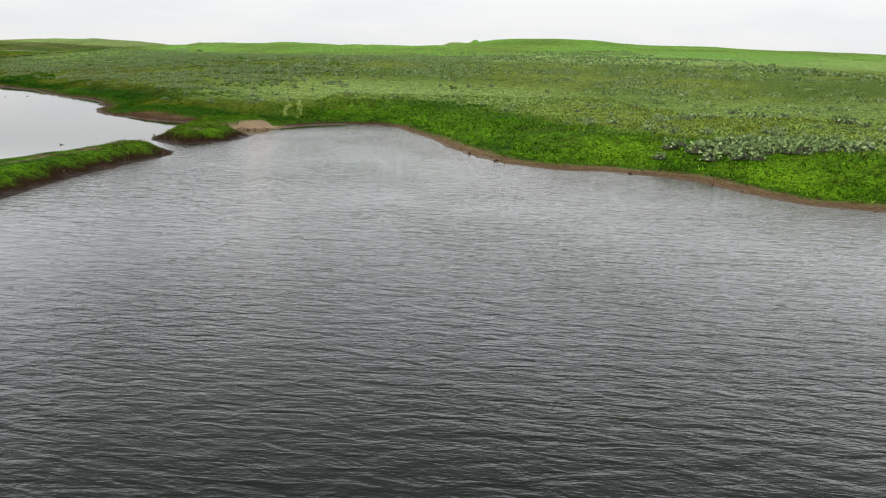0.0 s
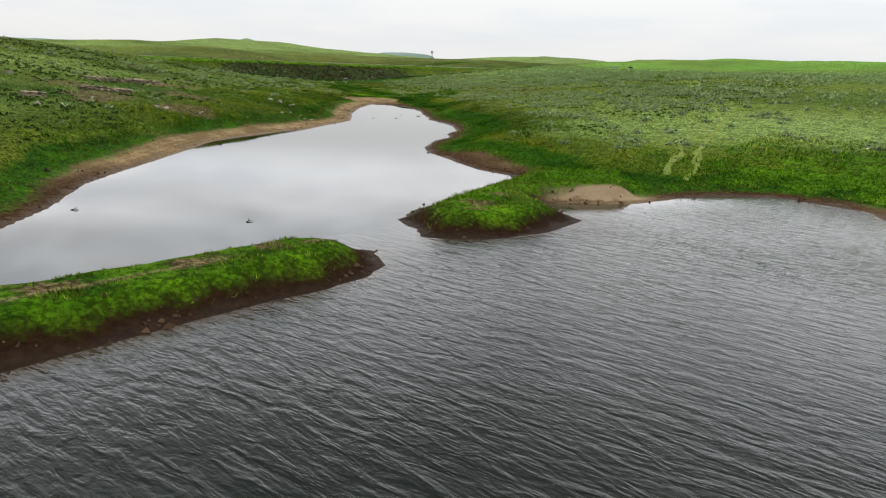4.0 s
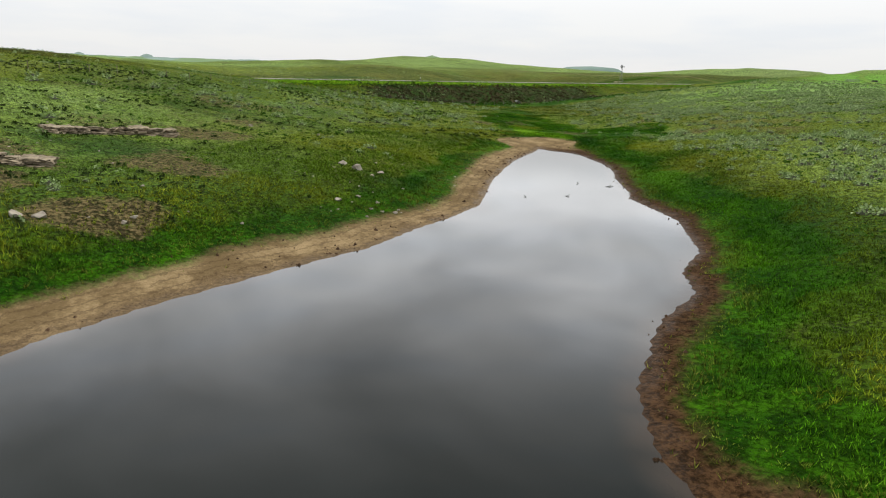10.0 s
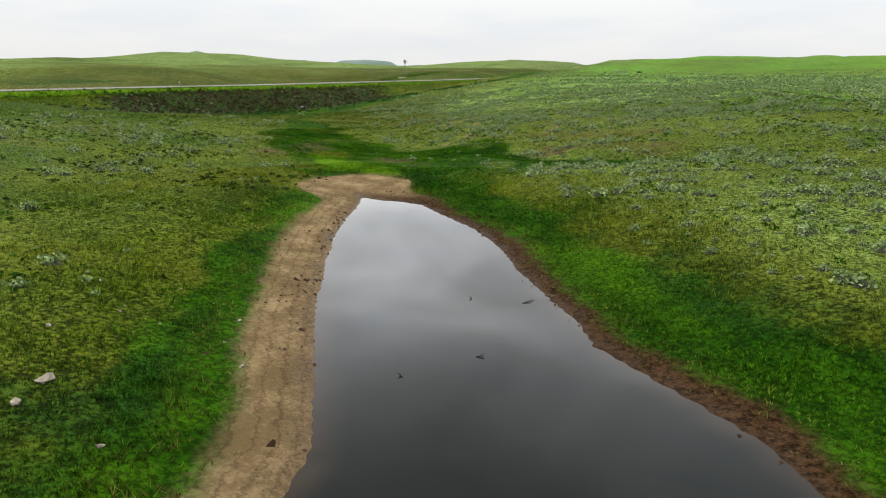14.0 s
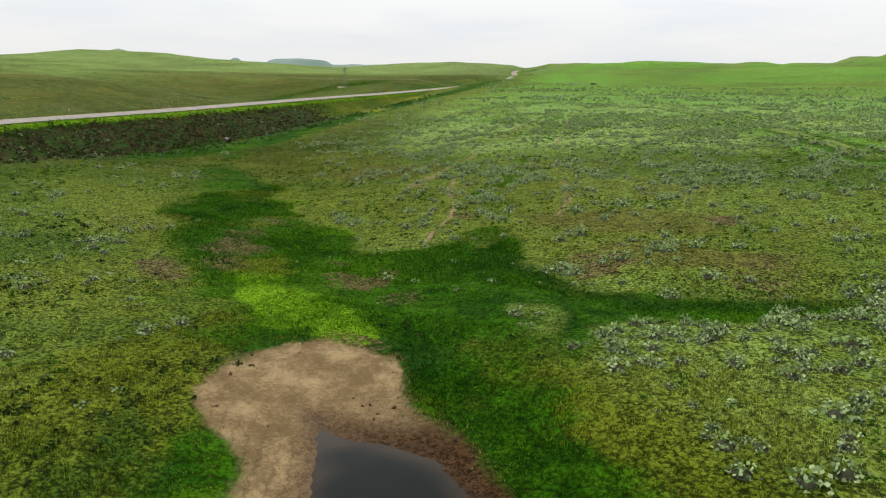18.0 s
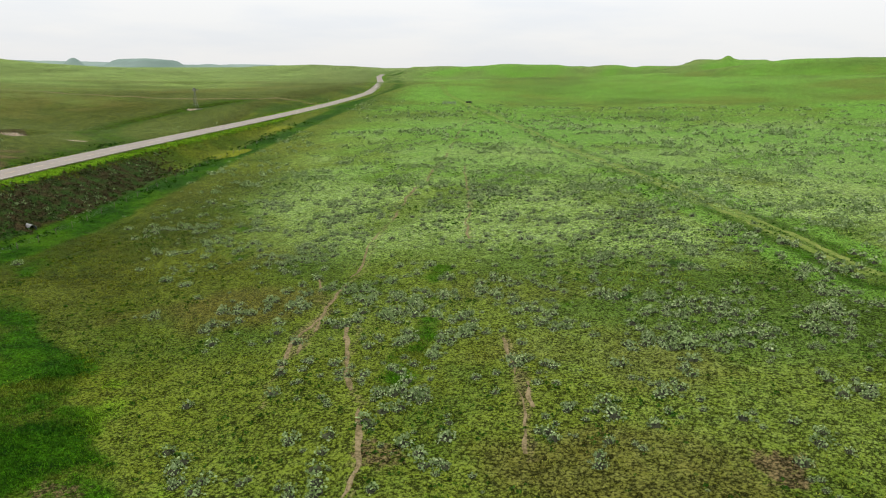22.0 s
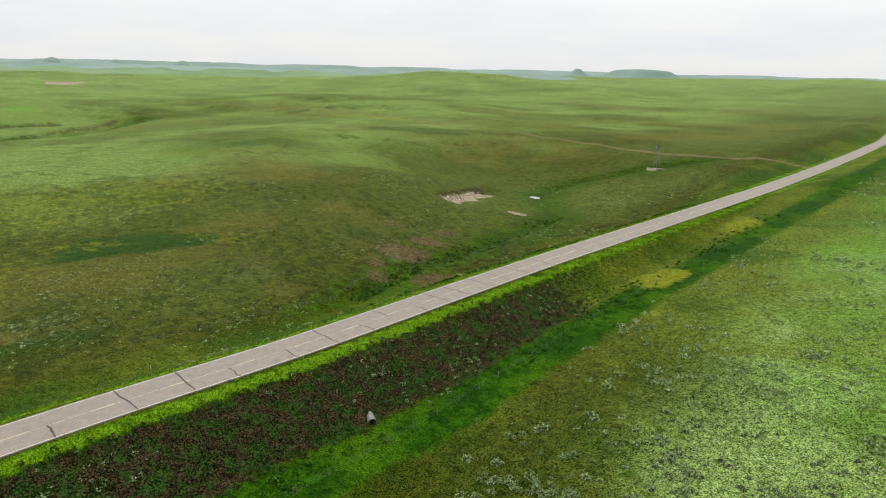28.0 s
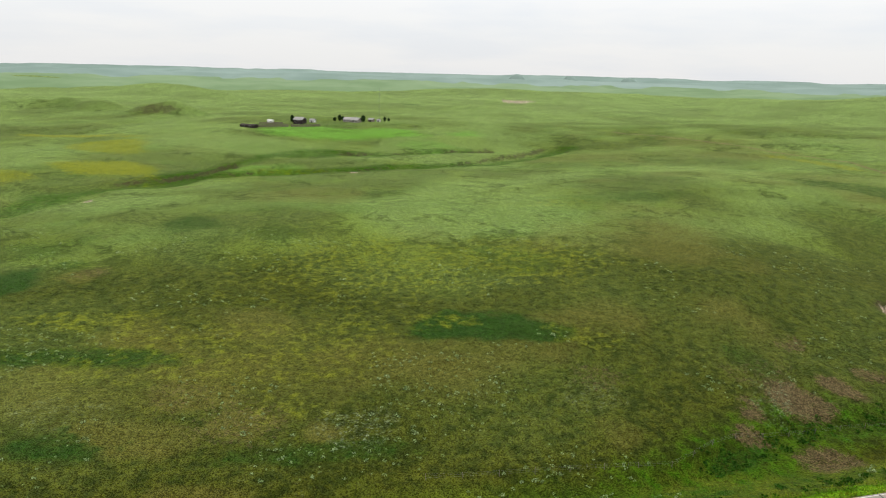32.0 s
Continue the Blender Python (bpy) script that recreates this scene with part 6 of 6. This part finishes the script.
# ---- culvert ----
def culvert(x, y, z, turn, r, long):
    """A round corrugated pipe, open at its end, that comes out of the bank."""
    top = new("culvert")
    bm = bmesh.new()
    rings, sides, grid = 22, 24, []
    for k in range(rings):
        ribs = r + 0.025 * math.cos(k * math.pi)
        grid.append([bm.verts.new((-k * long / (rings - 1), ribs * math.cos(2 * math.pi * a / sides), ribs * math.sin(2 * math.pi * a / sides))) for a in range(sides)])
    inner = [[bm.verts.new((-k * long / 3, (r - 0.05) * math.cos(2 * math.pi * a / sides), (r - 0.05) * math.sin(2 * math.pi * a / sides))) for a in range(sides)] for k in range(4)]
    for some in (grid, inner):
        for p, q in zip(some[:-1], some[1:]):
            for a in range(sides):
                bm.faces.new((p[a], p[(a + 1) % sides], q[(a + 1) % sides], q[a]))
    for a in range(sides):
        bm.faces.new((grid[0][a], grid[0][(a + 1) % sides], inner[0][(a + 1) % sides], inner[0][a]))
    bm.faces.new(inner[-1])
    bmesh.ops.recalc_face_normals(bm, faces=bm.faces)
    part("pipe", bm, STEEL, top)
    # black disc added to stand in for the darkness inside the pipe
    bm = bmesh.new()
    bmesh.ops.create_circle(bm, cap_ends=True, segments=24, radius=r - 0.07, matrix=Matrix.Translation((-long * 0.8, 0, 0)) @ Matrix.Rotation(radians(90), 4, "Y"))
    part("shade_disc", bm, TAR, top)
    top.matrix_world = pose(x, y, z, 0, 0, turn)
    return tagged(top, "galvanised corrugated culvert pipe under the road bank", "culvert")


culvert(-236.3, 253.6, height(-234.5, 253.6) + 0.5, -14, 0.72, 9.0)


# ---- windpump with its tank ----
def windpump(x, y, tall):
    z = height(x, y)
    top = new("windpump")
    top.location = (x, y, z)
    feet = [(-1.1, -1.1), (1.1, -1.1), (1.1, 1.1), (-1.1, 1.1)]
    for fx, fy in feet:
        bm = bmesh.new()
        rod(bm, (fx, fy, -0.3), (fx * 0.1, fy * 0.1, tall), 0.06, 0.05, 6)
        part("tower_leg", bm, STEEL, top)
    for k in range(1, 6):
        f = 1 - 0.9 * (k / 6.0)
        bm = bmesh.new()
        for (ax, ay), (bx, by) in zip(feet, feet[1:] + feet[:1]):
            rod(bm, (ax * f, ay * f, tall * k / 6), (bx * f, by * f, tall * k / 6), 0.03, sides=4)
            f2 = 1 - 0.9 * ((k - 1) / 6.0)
            rod(bm, (ax * f2, ay * f2, tall * (k - 1) / 6), (bx * f, by * f, tall * k / 6), 0.02, sides=4)
        part("brace", bm, STEEL, top)
    bm = bmesh.new()
    rod(bm, (0, -0.2, tall + 0.2), (0, 0.5, tall + 0.2), 0.14, 0.12, 10)
    wheel = part("wheel", bm, STEEL, top)
    for k in range(18):
        a = 2 * math.pi * k / 18
        bm = bmesh.new()
        box(bm, 0, 0, 0, 0.26, 0.02, 0.95)
        blade = part("blade", bm, STEEL, wheel)
        blade.matrix_basis = Matrix.Translation((0, -0.3, tall + 0.2)) @ Matrix.Rotation(a, 4, "Y") @ Matrix.Translation((0, 0, 0.85)) @ Matrix.Rotation(radians(25), 4, "Z")
    bm = bmesh.new()
    rod(bm, (0, 0.4, tall + 0.2), (0, 2.0, tall + 0.2), 0.03, sides=5)
    box(bm, 0, 2.3, tall + 0.2, 0.03, 0.9, 0.7, 0, 0.008)
    part("tail_vane", bm, STEEL, top)
    return tagged(top, "grey steel windpump on a lattice tower", "windpump")


windpump(-391.5, 494.5, 9.5)


def round_tank(x, y, r, tall, label, shade):
    top = new("stock_tank")
    top.location = (x, y, height(x, y))
    bm = bmesh.new()
    made = bmesh.ops.create_cone(bm, cap_ends=False, segments=28, radius1=r, radius2=r, depth=tall + 0.2, matrix=Matrix.Translation((0, 0, tall / 2 - 0.1)))["verts"]
    bmesh.ops.solidify(bm, geom=bm.faces[:] + bm.edges[:] + made, thickness=0.05)
    part("rim", bm, shade, top)
    bm = bmesh.new()
    bmesh.ops.create_circle(bm, cap_ends=True, segments=28, radius=r - 0.05, matrix=Matrix.Translation((0, 0, tall * 0.8)))
    part("water_surface", bm, GLASS_DARK, top)
    return tagged(top, label, "stock tank")


round_tank(-386.0, 491.0, 1.9, 0.6, "low round steel stock tank beside the windpump", STEEL)
round_tank(-249.5, 567.0, 1.8, 0.8, "black rubber stock tank in the pasture", TAR)


def panel_thing(long):
    """A pipe corral panel with six rails."""
    top = new("corral_panel")
    for k in range(6):
        bm = bmesh.new()
        rod(bm, (0, 0, 0.25 + 0.26 * k), (long, 0, 0.25 + 0.26 * k), 0.03, sides=6)
        part("rail", bm, STEEL, top)
    for x in (0.0, long / 2, long):
        bm = bmesh.new()
        rod(bm, (x, 0, -0.05), (x, 0, 1.65), 0.035, sides=6)
        part("upright", bm, STEEL, top)
    return tagged(top, "grey steel pipe corral panel", "corral panel", "corral panels")


PANELS = [(-261, 552, 20), (-257.5, 553.3, 20), (-261, 552, 95), (-261.3, 555.6, 20), (-257.9, 556.9, 22), (-254.2, 554.5, 100)]
first_panel = panel_thing(3.6)
for k, (x, y, turn) in enumerate(PANELS):
    m = pose(x, y, height(x + 1.5, y + 0.5), 0, 0, turn)
    if k == 0:
        first_panel.matrix_world = m
    else:
        copy_thing(first_panel, m)


# ---- roadside markers ----
def marker(s, off):
    x, y, z = road_at(s, off)
    z = height(x, y)
    top = new("road_marker")
    top.location = (x, y, z)
    bm = bmesh.new()
    rod(bm, (0, 0, -0.2), (0, 0, 1.7), 0.045, sides=6)
    part("post", bm, STEEL, top)
    bm = bmesh.new()
    box(bm, 0, -0.05, 1.55, 0.32, 0.02, 0.42, 0, 0.006)
    part("plate", bm, LINE_WHITE, top)
    return tagged(top, "slim steel roadside post with a pale plate", "road marker", "road markers")


S_MARK = float(RS[np.argmin(np.hypot(RX + 303, RY - 408))])
for ds, off in ((0, 6.2), (210, -6.2), (-190, -6.4)):
    marker(S_MARK + ds, off)


# ---- little pool in the clay hollow ----
def blob(name, x, y, z, rx, ry, material, seed):
    r = random.Random(seed)
    bm = bmesh.new()
    ring = [bm.verts.new((x + rx * math.cos(a) * r.uniform(0.8, 1.1), y + ry * math.sin(a) * r.uniform(0.8, 1.1), z)) for a in [2 * math.pi * k / 26 for k in range(26)]]
    bm.faces.new(ring)
    return part(name, bm, material)


pool_z = max(height(-384, 408), height(-382, 407), height(-386, 409)) + 0.05
tagged(blob("pool", -384, 408, pool_z, 3.4, 2.2, WATER, 3), "small bright pool in a clay hollow", "pool", kind="structure")


# ---- farmstead ----
def house(x, y, turn, long, wide, eaves, ridge, walls, roof, windows, name, label, category, chimney=False):
    z = min(height(x + dx, y + dy) for dx in (-4, 4) for dy in (-4, 4)) - 0.1
    top = new(name)
    bm = bmesh.new()
    box(bm, 0, 0, eaves / 2 - 0.3, long, wide, eaves + 0.6, 0, 0.02)
    wall = part("wall", bm, walls, top)
    for end in (-1, 1):
        bm = bmesh.new()
        a = [(end * long / 2, -wide / 2, eaves), (end * long / 2, wide / 2, eaves), (end * long / 2, 0, ridge)]
        b = [(end * (long / 2 - 0.15), py, pz) for _, py, pz in a]
        va, vb = [bm.verts.new(p) for p in a], [bm.verts.new(p) for p in b]
        bm.faces.new(va)
        bm.faces.new(vb[::-1])
        for k in range(3):
            bm.faces.new((va[k], vb[k], vb[(k + 1) % 3], va[(k + 1) % 3]))
        bmesh.ops.recalc_face_normals(bm, faces=bm.faces)
        part("gable", bm, walls, top)
    for side in (-1, 1):
        bm = bmesh.new()
        over = 0.45
        slope = math.atan2(ridge - eaves, wide / 2)
        run = math.hypot(ridge - eaves, wide / 2) + over
        m = Matrix.Translation((0, side * (wide / 4 + over * 0.4), (ridge + eaves) / 2 - over * 0.25 + 0.12)) @ Matrix.Rotation(-side * slope, 4, "X") @ Matrix.Diagonal((long + 0.9, run, 0.14, 1))
        bmesh.ops.create_cube(bm, size=1.0, matrix=m)
        part("roof", bm, roof, top)
    for wx_, side, ww, wh, sill in windows:
        bm = bmesh.new()
        box(bm, wx_, side * (wide / 2 + 0.02), sill + wh / 2, ww + 0.2, 0.08, wh + 0.2, 0, 0.01)
        win = part("door" if sill < 0.2 else "window", bm, WHITE_PAINT if walls is not WHITE_PAINT else ROOF, top)
        bm = bmesh.new()
        box(bm, wx_, side * (wide / 2 + 0.06), sill + wh / 2, ww, 0.05, wh)
        part("pane" if sill >= 0.2 else "door_leaf", bm, GLASS_DARK if sill >= 0.2 else DARK_WOOD, win)
    if chimney:
        bm = bmesh.new()
        box(bm, long * 0.2, 0.3, ridge + 0.4, 0.7, 0.7, 1.6, 0, 0.03)
        part("chimney", bm, ROOF, top)
    top.matrix_world = pose(x, y, z, 0, 0, turn)
    return tagged(top, label, category)


FACE = 72.0
BEIGE = plain("beige_siding", (0.30, 0.27, 0.24), (0.40, 0.36, 0.32), 2.0, 0.7)
house(-866, 112, FACE, 16.0, 9.0, 2.8, 4.6, BEIGE, ROOF,
      [(-6, -1, 1.6, 1.3, 0.9), (-2.6, -1, 1.4, 1.3, 0.9), (0.6, -1, 1.0, 2.1, 0.05), (3.2, -1, 1.8, 1.3, 0.9), (6.2, -1, 1.4, 1.3, 0.9)],
      "farmhouse", "single-storey beige farmhouse with a pale roof", "house", True)
house(-836, 67, FACE, 9.5, 8.0, 4.2, 6.4, DARK_WOOD, ROOF, [(0, -1, 3.0, 3.2, 0.05), (-3.4, -1, 1.0, 0.9, 1.9)], "barn", "dark weathered barn with a grey roof", "barn")
house(-805, 28, FACE - 4, 16.0, 6.0, 2.4, 3.2, DARK_WOOD, DARK_WOOD, [(-4, -1, 3.2, 1.7, 0.1), (4, -1, 3.2, 1.7, 0.1)], "cattle_shed", "long low black cattle shed", "shed")
house(-850, 76, FACE, 5.0, 4.0, 2.4, 3.6, WHITE_PAINT, ROOF, [(0, -1, 1.0, 1.9, 0.05)], "shed", "small white shed by the corrals", "shed")
house(-846, 36, FACE, 5.5, 3.2, 2.3, 3.0, WHITE_PAINT, WHITE_PAINT, [(1.2, -1, 0.8, 0.7, 1.1)], "trailer", "white trailer beside the corrals", "trailer")
house(-878, 129, FACE, 5.0, 4.5, 2.3, 3.6, WOOD, ROOF, [(0, -1, 2.2, 1.9, 0.05)], "outbuilding", "small grey outbuilding by the house", "shed")
house(-880, 136, FACE, 3.0, 2.5, 2.0, 2.9, WHITE_PAINT, ROOF, [(0, -1, 0.8, 1.7, 0.05)], "outbuilding", "tiny white outbuilding in the yard", "shed")


def windbreak(x0, y0, x1, y1, tall):
    """A slatted board fence, board by board."""
    length = math.hypot(x1 - x0, y1 - y0)
    turn = math.degrees(math.atan2(y1 - y0, x1 - x0))
    top = new("windbreak_fence")
    top.location = (x0, y0, 0)
    bm = bmesh.new()
    box(bm, 0, 0, tall / 2, 0.62, 0.05, tall)
    first = part("board", bm, WOOD, top)
    n = int(length / 0.8)
    for k in range(n):
        x, y = x0 + (x1 - x0) * k / n, y0 + (y1 - y0) * k / n
        ob = first
        if k:
            ob = first.copy()
            scene.collection.objects.link(ob)
        ob.matrix_parent_inverse = Matrix.Translation((-x0, -y0, 0))
        ob.matrix_basis = pose(x, y, height(x, y) - 0.1, 0, 0, turn)
    return tagged(top, "tall grey board windbreak round the corrals", "fence", "windbreaks")


windbreak(-808, 36, -815, 62, 2.4)
windbreak(-816, 64, -822, 90, 2.3)
windbreak(-830, 30, -833, 52, 2.0)
fence([(-812, 90), (-817, 105), (-822, 140), (-828, 173), (-850, 178), (-875, 165)], 3.4, 6)
fence([(-823, 92), (-835, 98), (-840, 110), (-838, 140)], 2.6, 7)


def mast(x, y, tall):
    z = height(x, y)
    top = new("radio_mast")
    top.location = (x, y, z)
    for k in range(3):
        a = 2 * math.pi * k / 3
        bm = bmesh.new()
        rod(bm, (0.25 * math.cos(a), 0.25 * math.sin(a), -0.2), (0.25 * math.cos(a), 0.25 * math.sin(a), tall), 0.035, sides=5)
        part("mast_leg", bm, STEEL, top)
    for k in range(int(tall / 1.5)):
        bm = bmesh.new()
        for j in range(3):
            a, b = 2 * math.pi * j / 3, 2 * math.pi * (j + 1) / 3
            rod(bm, (0.25 * math.cos(a), 0.25 * math.sin(a), 1.5 * k), (0.25 * math.cos(b), 0.25 * math.sin(b), 1.5 * (k + 1)), 0.015, sides=3)
        part("lattice", bm, STEEL, top)
    return tagged(top, "thin steel lattice radio mast by the farmhouse", "mast")


mast(-884, 136, 34)


def tree(x, y, tall, wide, seed):
    """A tapered trunk with limbs and a ragged crown of small leaf clumps."""
    r = np.random.default_rng(seed)
    z = height(x, y)
    top = new("tree")
    top.location = (x, y, z)
    bm = bmesh.new()
    rod(bm, (0, 0, -0.3), (0.1, 0.05, tall * 0.55), 0.22, 0.10, 8)
    for k in range(6):
        a = k * 1.05 + float(r.uniform(0, 0.6))
        h = tall * float(r.uniform(0.25, 0.5))
        rod(bm, (0, 0, h), (wide * 0.36 * math.cos(a), wide * 0.36 * math.sin(a), h + tall * 0.25), 0.08, 0.03, 5)
    part("trunk", bm, TWIG_AND_SHADE, top)
    n = 700
    a, u = r.uniform(0, 2 * np.pi, n), r.uniform(0, 1, n)
    prof = np.sin(np.pi * (0.12 + 0.86 * u)) ** 0.7
    rad = wide / 2 * prof * np.sqrt(r.uniform(0.25, 1.0, n)) * (0.78 + 0.4 * np.sin(3 * a + 5 * u + seed))
    c = np.stack([rad * np.cos(a), rad * np.sin(a), tall * (0.16 + 0.86 * u)], -1)
    v1, v2 = r.normal(0, 0.24, (n, 3)), r.normal(0, 0.24, (n, 3))
    verts = np.stack([c - v1, c + v2, c + v1, c - v2], 1).reshape(-1, 3)
    crown = mesh_of("crown", verts.tolist(), [tuple(range(4 * k, 4 * k + 4)) for k in range(n)], TREE_LEAF)
    crown.parent = top
    return tagged(top, "dark green yard tree by the farm buildings", "tree", "farm trees")


for k, (x, y, tall, wide) in enumerate(((-843, 58, 7.0, 4.2), (-868, 99, 6.0, 4.5), (-870, 102, 4.8, 3.0), (-868, 94, 3.6, 3.2), (-864, 123, 6.4, 5.2), (-888, 141, 4.5, 2.6), (-890, 145, 3.0, 2.2))):
    tree(x, y, tall, wide, k)
